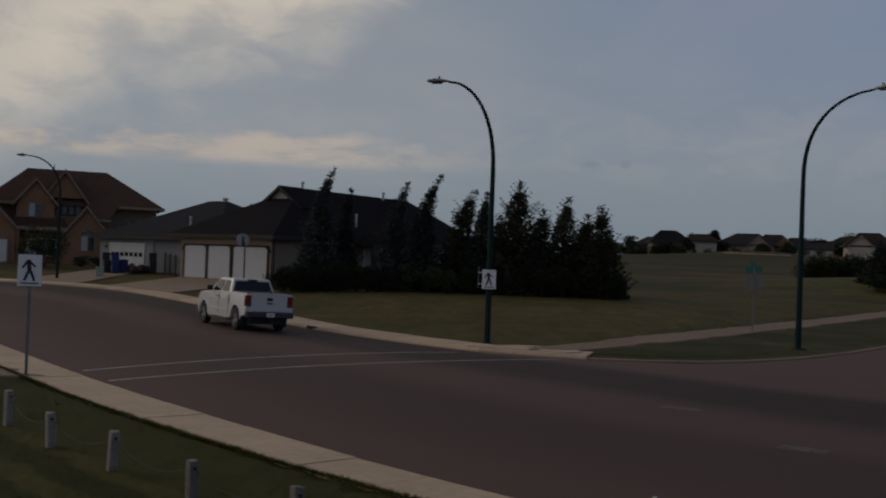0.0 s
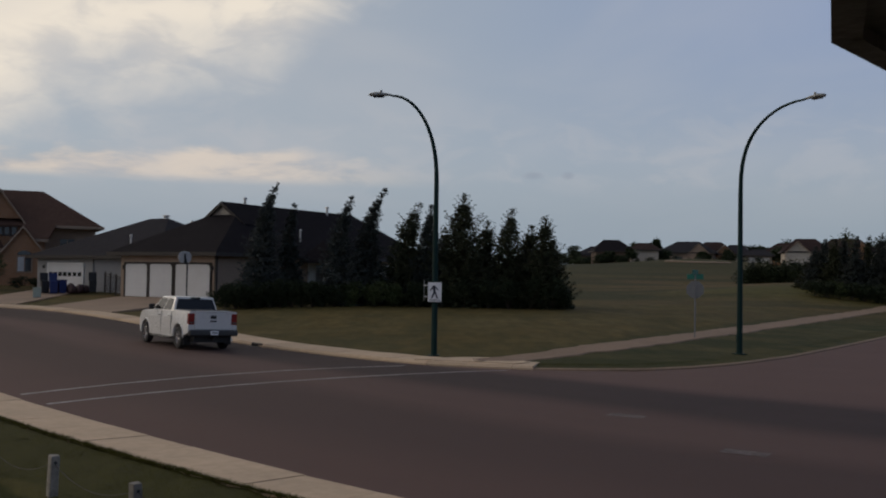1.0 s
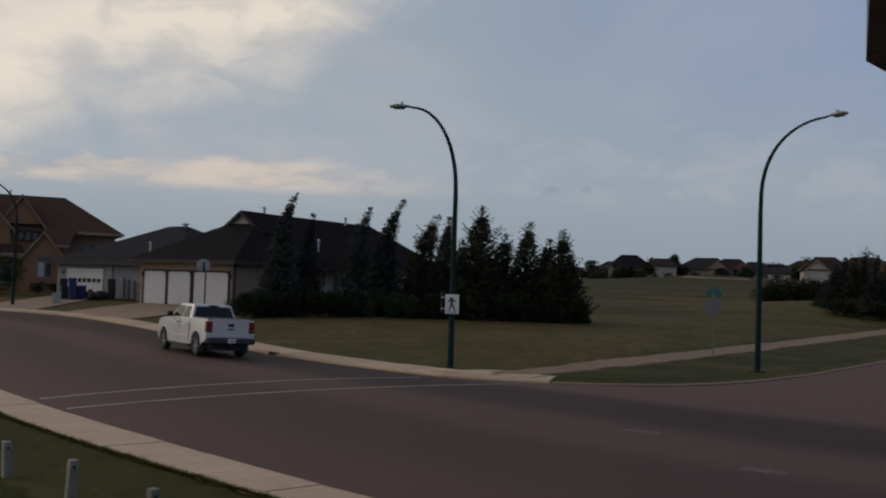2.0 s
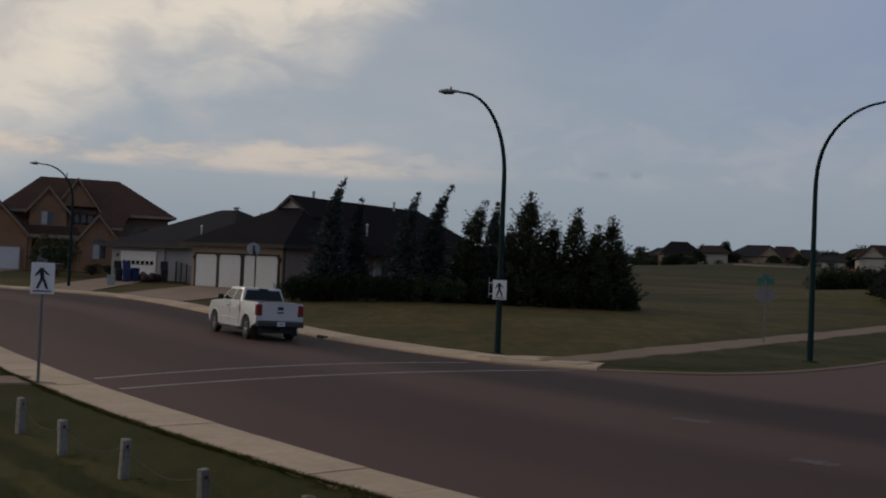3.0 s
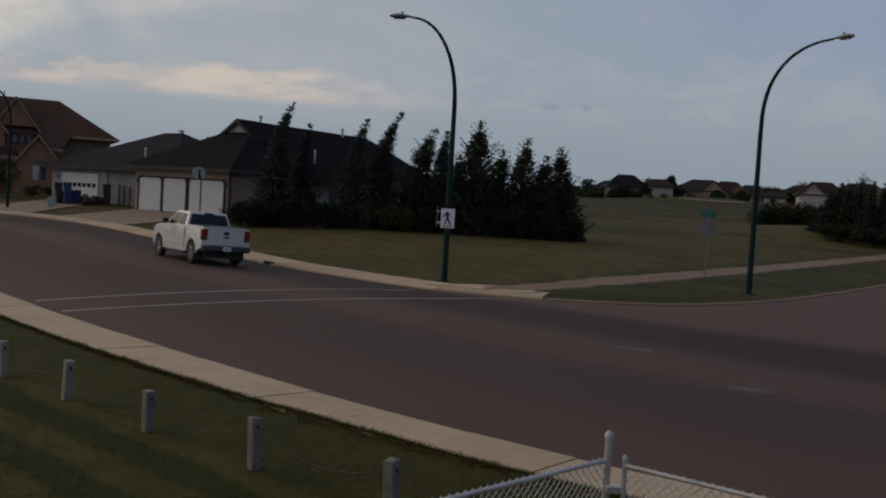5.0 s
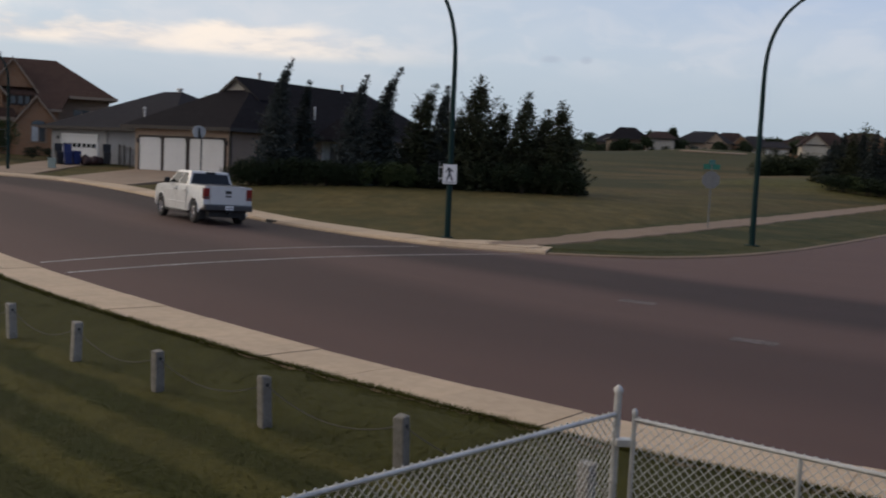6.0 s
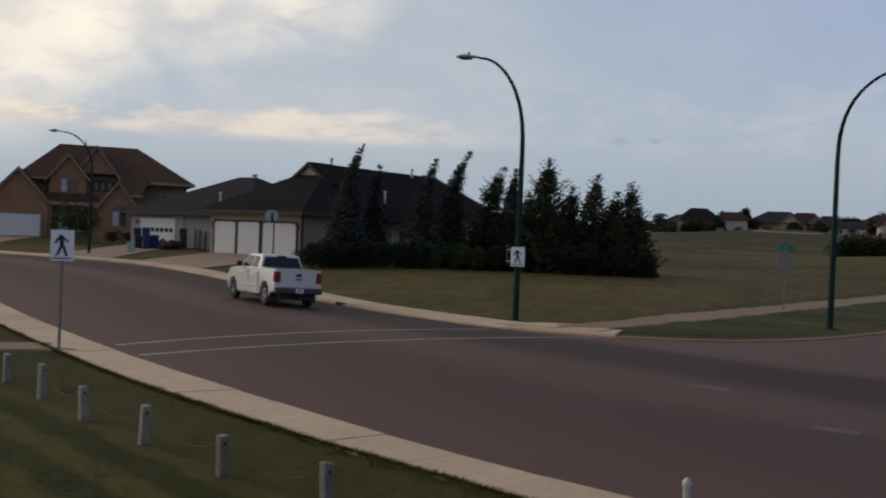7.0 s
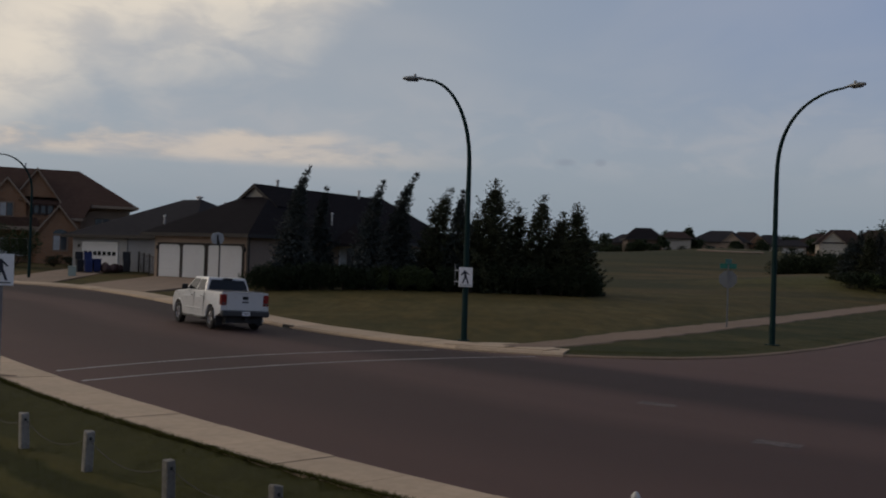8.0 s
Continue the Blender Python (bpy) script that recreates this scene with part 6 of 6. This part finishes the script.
def pickup(x, y, heading):
    t = thing("pickup_truck", pose(x, y, on_road(x, y), 1.6, 0, heading) @ Matrix.Diagonal((0.97, 0.97, 1.02, 1.0)), "white crew-cab pickup with a covered bed by the kerb", "pickup truck")
    low = 0.50
    side = [(-1.02, low + 0.14), (-1.03, 1.40), (0.70, 1.41), (0.73, 1.37), (3.05, 1.34), (3.3, 1.33), (4.10, 1.28), (4.42, 1.18), (4.53, 0.98), (4.53, 0.52)]
    side += [(4.16, low - 0.06)] + arch(3.645, 0.49, 0.43)[0:11] + [(3.12, low - 0.08), (0.52, low - 0.08)] + arch(0.0, 0.49, 0.43) + [(-0.52, low)]
    bm = prism(side, -0.985, 0.985)
    bm.normal_update()
    for v in bm.verts:
        k = 0.035 * smooth01((v.co.z - 0.95) / 0.5) + 0.06 * smooth01((v.co.x - 3.9) / 0.6)
        v.co.y *= 1 - float(k)
    es = [e for e in bm.edges if len(e.link_faces) == 2 and abs(e.verts[0].co.y - e.verts[1].co.y) < 0.02 and min(v.co.z for v in e.verts) > 1.0]
    bmesh.ops.bevel(bm, geom=es, offset=0.045, segments=2, affect="EDGES", profile=0.6)
    part("body", bm, M_TRUCK, t, "white painted body", smooth=True)
    # cab
    cabz, rz = 1.35, 1.89
    lo = [(0.73, 0.925), (3.10, 0.925), (3.10, -0.925), (0.73, -0.925)]
    hi = [(0.88, 0.76), (2.34, 0.76), (2.34, -0.76), (0.88, -0.76)]
    bm = bmesh.new()
    a = [bm.verts.new((px, py, cabz)) for px, py in lo]
    b = [bm.verts.new((px, py, rz)) for px, py in hi]
    bm.faces.new(a[::-1]), bm.faces.new(b)
    for i in range(4):
        bm.faces.new((a[i], a[(i + 1) % 4], b[(i + 1) % 4], b[i]))
    bmesh.ops.recalc_face_normals(bm, faces=bm.faces)
    bmesh.ops.bevel(bm, geom=[e for e in bm.edges if max(v.co.z for v in e.verts) > 1.5], offset=0.06, segments=3, affect="EDGES", profile=0.6)
    part("cab", bm, M_TRUCK, t, "white cab", smooth=True)

    def on_side(s, u, v):
        """A place on the cab's side, u forwards and v up, 0 to 1."""
        p0, p1 = Vector((0.73 + 2.37 * u, s * 0.925, cabz)), Vector((0.88 + 1.46 * u, s * 0.76, rz))
        return p0.lerp(p1, v)

    for s in (1, -1):
        for u0, u1, v1u0, v1u1 in ((0.09, 0.44, 0.13, 0.46), (0.49, 0.92, 0.53, 0.92)):
            q = [on_side(s, u0, 0.06), on_side(s, u1, 0.06), on_side(s, v1u1, 0.84), on_side(s, v1u0, 0.84)]
            part("side_window", plate_on(*(q if s < 0 else q[::-1])), M_TINT, t, "dark tinted side window")
    q = [(0.72, -0.83, cabz + 0.05), (0.72, 0.83, cabz + 0.05), (0.845, 0.70, rz - 0.09), (0.845, -0.70, rz - 0.09)]
    part("rear_window", plate_on(*q[::-1]), M_TINT, t, "dark tinted rear window")
    q = [(3.10, -0.86, cabz + 0.02), (3.10, 0.86, cabz + 0.02), (2.43, 0.71, rz - 0.07), (2.43, -0.71, rz - 0.07)]
    part("windscreen", plate_on(*q), M_TINT, t, "dark windscreen")
    part("brake_lamp", boxed(0.80, -0.19, rz - 0.085, 0.93, 0.19, rz - 0.015, 0.01), M_BLACK, t, "high brake lamp strip")
    # doors, handles, steps
    for s in (1, -1):
        y0 = s * 0.985
        for x0, x1 in ((0.78, 1.84), (1.87, 3.02)):
            d = part("door", boxed(x0, min(y0, y0 + s * 0.012) - (0.02 if s > 0 else 0), 0.50, x1, max(y0, y0 + s * 0.012) + (0.02 if s < 0 else 0), 1.13, 0.01), M_TRUCK, t)
            part("handle", boxed(x0 + 0.08, y0 + s * 0.01 - 0.02, 1.15, x0 + 0.30, y0 + s * 0.01 + 0.02, 1.19, 0.008), M_CHROME, d, "chrome handle")
            part("seam", boxed(x0 - 0.02, y0 - 0.012, 0.5, x0 - 0.012, y0 + 0.012, 1.30), M_BLACK, d)
        part("side_moulding", boxed(0.78, y0 - 0.02, 0.66, 3.02, y0 + 0.028, 0.72, 0.01), M_TRUCK, t)
        part("step_bar", tubed([(0.60, y0 * 0.96, 0.42), (0.75, y0 * 1.02, 0.36), (2.9, y0 * 1.02, 0.36), (3.05, y0 * 0.96, 0.42)], 0.04, 8), M_BLACK, t, "black side step bar")
        for x0 in (1.15, 2.25):
            part("step_pad", boxed(x0, y0 * 1.02 - 0.05, 0.385, x0 + 0.42, y0 * 1.02 + 0.05, 0.402, 0.005), M_CHROME, t, "bright metal step pad")
        part("mirror", boxed(2.72, s * 1.06 - 0.12, 1.36, 2.82, s * 1.06 + 0.12, 1.56, 0.03), M_BLACK, t, "black door mirror")
        tl = part("tail_lamp", boxed(-1.05, s * 0.86 - 0.115, 0.92, -0.86, s * 0.86 + 0.118, 1.33, 0.02), M_TAIL, t, "red tail lamp")
        part("reversing_lens", boxed(-1.057, s * 0.86 - 0.08, 0.97, -1.045, s * 0.86 + 0.08, 1.02), M_BUMPER, tl)
        part("head_lamp", boxed(4.25, s * 0.76 - 0.14, 0.94, 4.50, s * 0.76 + 0.14, 1.12, 0.03), M_GLASS, t)
        part("mud_flap", boxed(-0.58, s * 0.84 - 0.13, 0.18, -0.55, s * 0.84 + 0.13, 0.62), M_BLACK, t)
        part("wheel_arch", tubed([(0.53 * math.cos(a), s * 0.975, 0.43 + 0.53 * math.sin(a)) for a in (math.pi * i / 14 for i in range(15))], 0.03, 6), M_TRUCK, t)
        part("wheel_arch", tubed([(3.645 + 0.53 * math.cos(a), s * 0.965, 0.43 + 0.53 * math.sin(a)) for a in (math.pi * i / 14 for i in range(15))], 0.03, 6), M_TRUCK, t)
        for wx in (0, 3.645):
            part("wheel_well", prism(arch(wx, 0.475, 0.43), min(s * 0.40, s * 0.80), max(s * 0.40, s * 0.80)), M_BLACK, t, "dark wheel well")
            wheel(t, wx, s * 0.87, s)
    part("bed_cover", boxed(-0.95, -0.83, 1.38, 0.68, 0.83, 1.428, 0.01), M_TONNEAU, t, "dark grey folding bed cover")
    for xx in (-0.42, 0.14):
        part("cover_seam", boxed(xx, -0.83, 1.424, xx + 0.03, 0.83, 1.434), M_BLACK, t)
    g = part("tailgate", boxed(-1.055, -0.735, 0.74, -1.01, 0.735, 1.395, 0.02), M_TRUCK, t, "white tailgate")
    part("handle", boxed(-1.072, -0.12, 1.14, -1.05, 0.12, 1.26, 0.01), M_BLACK, g, "black tailgate handle")
    part("badge", boxed(-1.067, -0.13, 1.02, -1.05, 0.13, 1.08, 0.01), M_BUMPER, g, "plain metal badge")
    part("spoiler_lip", boxed(-1.07, -0.73, 1.37, -0.99, 0.73, 1.415, 0.01), M_TRUCK, g)
    bp = part("rear_bumper", boxed(-1.21, -0.97, 0.52, -0.95, 0.97, 0.74, 0.04), M_BUMPER, t, "dark bright-metal rear bumper")
    part("number_plate", boxed(-1.222, -0.16, 0.56, -1.205, 0.16, 0.71, 0.005), M_SIGN_WHITE, bp, "white plate with a plain bar")
    part("plate_bar", boxed(-1.227, -0.11, 0.62, -1.22, 0.11, 0.655), M_BUMPER, bp)
    part("hitch", boxed(-1.28, -0.05, 0.40, -0.9, 0.05, 0.48), M_BLACK, t)
    part("exhaust", tubed([(-1.1, -0.75, 0.38), (-0.7, -0.75, 0.36)], 0.045, 8), M_CHROME, t)
    part("front_bumper", boxed(4.36, -0.93, 0.42, 4.60, 0.93, 0.66, 0.04), M_CHROME, t)
    part("grille", boxed(4.48, -0.6, 0.70, 4.56, 0.6, 1.10, 0.02), M_BLACK, t)
    part("underbody", boxed(-0.95, -0.72, 0.28, 4.1, 0.72, 0.60), M_BLACK, t)
    return t


pickup(-7.03, 37.65, 122.8)


# ---- the balcony side: the house behind the camera ----
def own_house():
    h = thing("own_house", Matrix(), "dark brown eaves and wall of the viewer's house", "house")
    part("wall", boxed(-6, -4.2, -0.1, 9, -4.0, 5.2), M_SIDING_BEIGE, h, uv=True)
    part("balcony_floor", boxed(-2.0, -4.0, 1.02, 4.0, 0.5, 1.22, 0.02), M_POST, h, "weathered balcony boards")
    # eaves over the balcony, cut off at the corner, with a border of boards
    z, edge = 3.374, [(-1.81, -4.0), (0.791, 1.634), (1.029, 1.875), (2.44, 1.12), (3.44, -4.0)]
    bm = bmesh.new()
    lo, hi = [bm.verts.new((px, py, z + 0.012)) for px, py in edge], [bm.verts.new((px, py, z + 0.24)) for px, py in edge]
    bm.faces.new(lo), bm.faces.new(hi)
    for i in range(5):
        bm.faces.new((lo[i], lo[(i + 1) % 5], hi[(i + 1) % 5], hi[i]))
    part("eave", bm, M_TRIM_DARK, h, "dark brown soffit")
    for i in range(1, 3):
        for a, b in ((edge[i - 1], edge[i]), (edge[i], edge[i + 1]))[:2 if i == 2 else 1]:
            a, b = Vector(a), Vector(b)
            t = (b - a).normalized()
            nrm = Vector((t.y, -t.x)) * 0.045
            bm = bmesh.new()
            ring = [a - nrm * 0.1, b - nrm * 0.1, b + nrm, a + nrm]
            lo, hi = [bm.verts.new((*q, z - 0.012)) for q in ring], [bm.verts.new((*q, z + 0.25)) for q in ring]
            bm.faces.new(lo), bm.faces.new(hi)
            for j in range(4):
                bm.faces.new((lo[j], lo[(j + 1) % 4], hi[(j + 1) % 4], hi[j]))
            part("fascia_board", bm, M_TRIM_EAVE, h, "brown fascia board")
    for x in (-1.8, 3.8):
        part("balcony_post", boxed(x - 0.08, 0.3, -0.1, x + 0.08, 0.46, 1.02), M_POST, h)


own_house()


# ---- grass blades on the near verge ----
def blades():
    rng = np.random.RandomState(4)
    n = 170000
    d = 6.0 + 24.0 * rng.rand(n) ** 1.5
    a = np.radians(rng.uniform(-34, 34, n))
    x, y = d * np.sin(a), d * np.cos(a)
    gap, inside = span(ROAD, x, y)
    keep = ~inside & (gap > near_width(y) - 0.1) & (y < 31)
    # tufts that creep over the back edge of the pavement
    line = resample([(16, 3.7)] + NEAR_EDGE[3:12], 0.012)
    ex = np.array([p.x for p in line])
    ey = np.array([p.y for p in line])
    tx, ty = np.gradient(ex), np.gradient(ey)
    tl = np.hypot(tx, ty)
    creep = np.array([0.06 * max(0.0, noise.noise(Vector((px * 1.3, py * 1.3, 7.0)))) + 0.09 * max(0.0, noise.noise(Vector((px * 3.7, py * 3.7, 3.0))) - 0.1) for px, py in zip(ex, ey)])
    reps = 5
    ex, ey, tx, ty, creep = (np.repeat(v, reps) for v in (ex, ey, tx / tl, ty / tl, creep))
    off = near_width(ey) + 0.04 - creep * rng.rand(len(ex)) - 0.04 * rng.rand(len(ex))
    ex, ey = ex - ty * off, ey + tx * off
    lip = len(ex)
    x, y = np.concatenate([x[keep], ex]), np.concatenate([y[keep], ey])
    d = np.hypot(x, y)
    z = land(x, y)
    z[-lip:] = base(x[-lip:], y[-lip:]) + 0.15
    n = len(x)
    patch = np.array([noise.noise(Vector((px * 0.8, py * 0.8, 0))) for px, py in zip(x, y)])
    h = (0.012 + 0.016 * rng.rand(n)) * (1 + 0.5 * patch)
    h = np.where(span(NEAR_EDGE, x, y, False)[0] < 1.35, h * 2.0, h)
    t = rng.uniform(0, 6.283, n)
    w = 0.004 + 0.003 * rng.rand(n) + 0.0004 * d
    lx, ly = rng.normal(0, 0.05, n), rng.normal(0, 0.05, n)
    co = np.empty((n, 3, 3))
    co[:, 0] = np.stack([x - w * np.cos(t), y - w * np.sin(t), z - 0.01], -1)
    co[:, 1] = np.stack([x + w * np.cos(t), y + w * np.sin(t), z - 0.01], -1)
    co[:, 2] = np.stack([x + lx, y + ly, z + h], -1)
    # one winding for all: the face turned up and outwards
    face = np.cross(co[:, 1] - co[:, 0], co[:, 2] - co[:, 0])
    back = face[:, 2] * 0.3 - face[:, 0] * x / d - face[:, 1] * y / d < 0
    co[back] = co[back][:, [1, 0, 2]]
    me = bpy.data.meshes.new("grass_blades")
    me.from_pydata(co.reshape(-1, 3).tolist(), [], np.arange(3 * n).reshape(-1, 3).tolist())
    me.materials.append(M_BLADE)
    me.normals_split_custom_set(np.tile((0.0, 0.0, 1.0), (3 * n, 1)).tolist())
    tagged(new("grass_blades", me), "short green lawn grass with dry blades on the verge", "grass", kind="stuff")


blades()
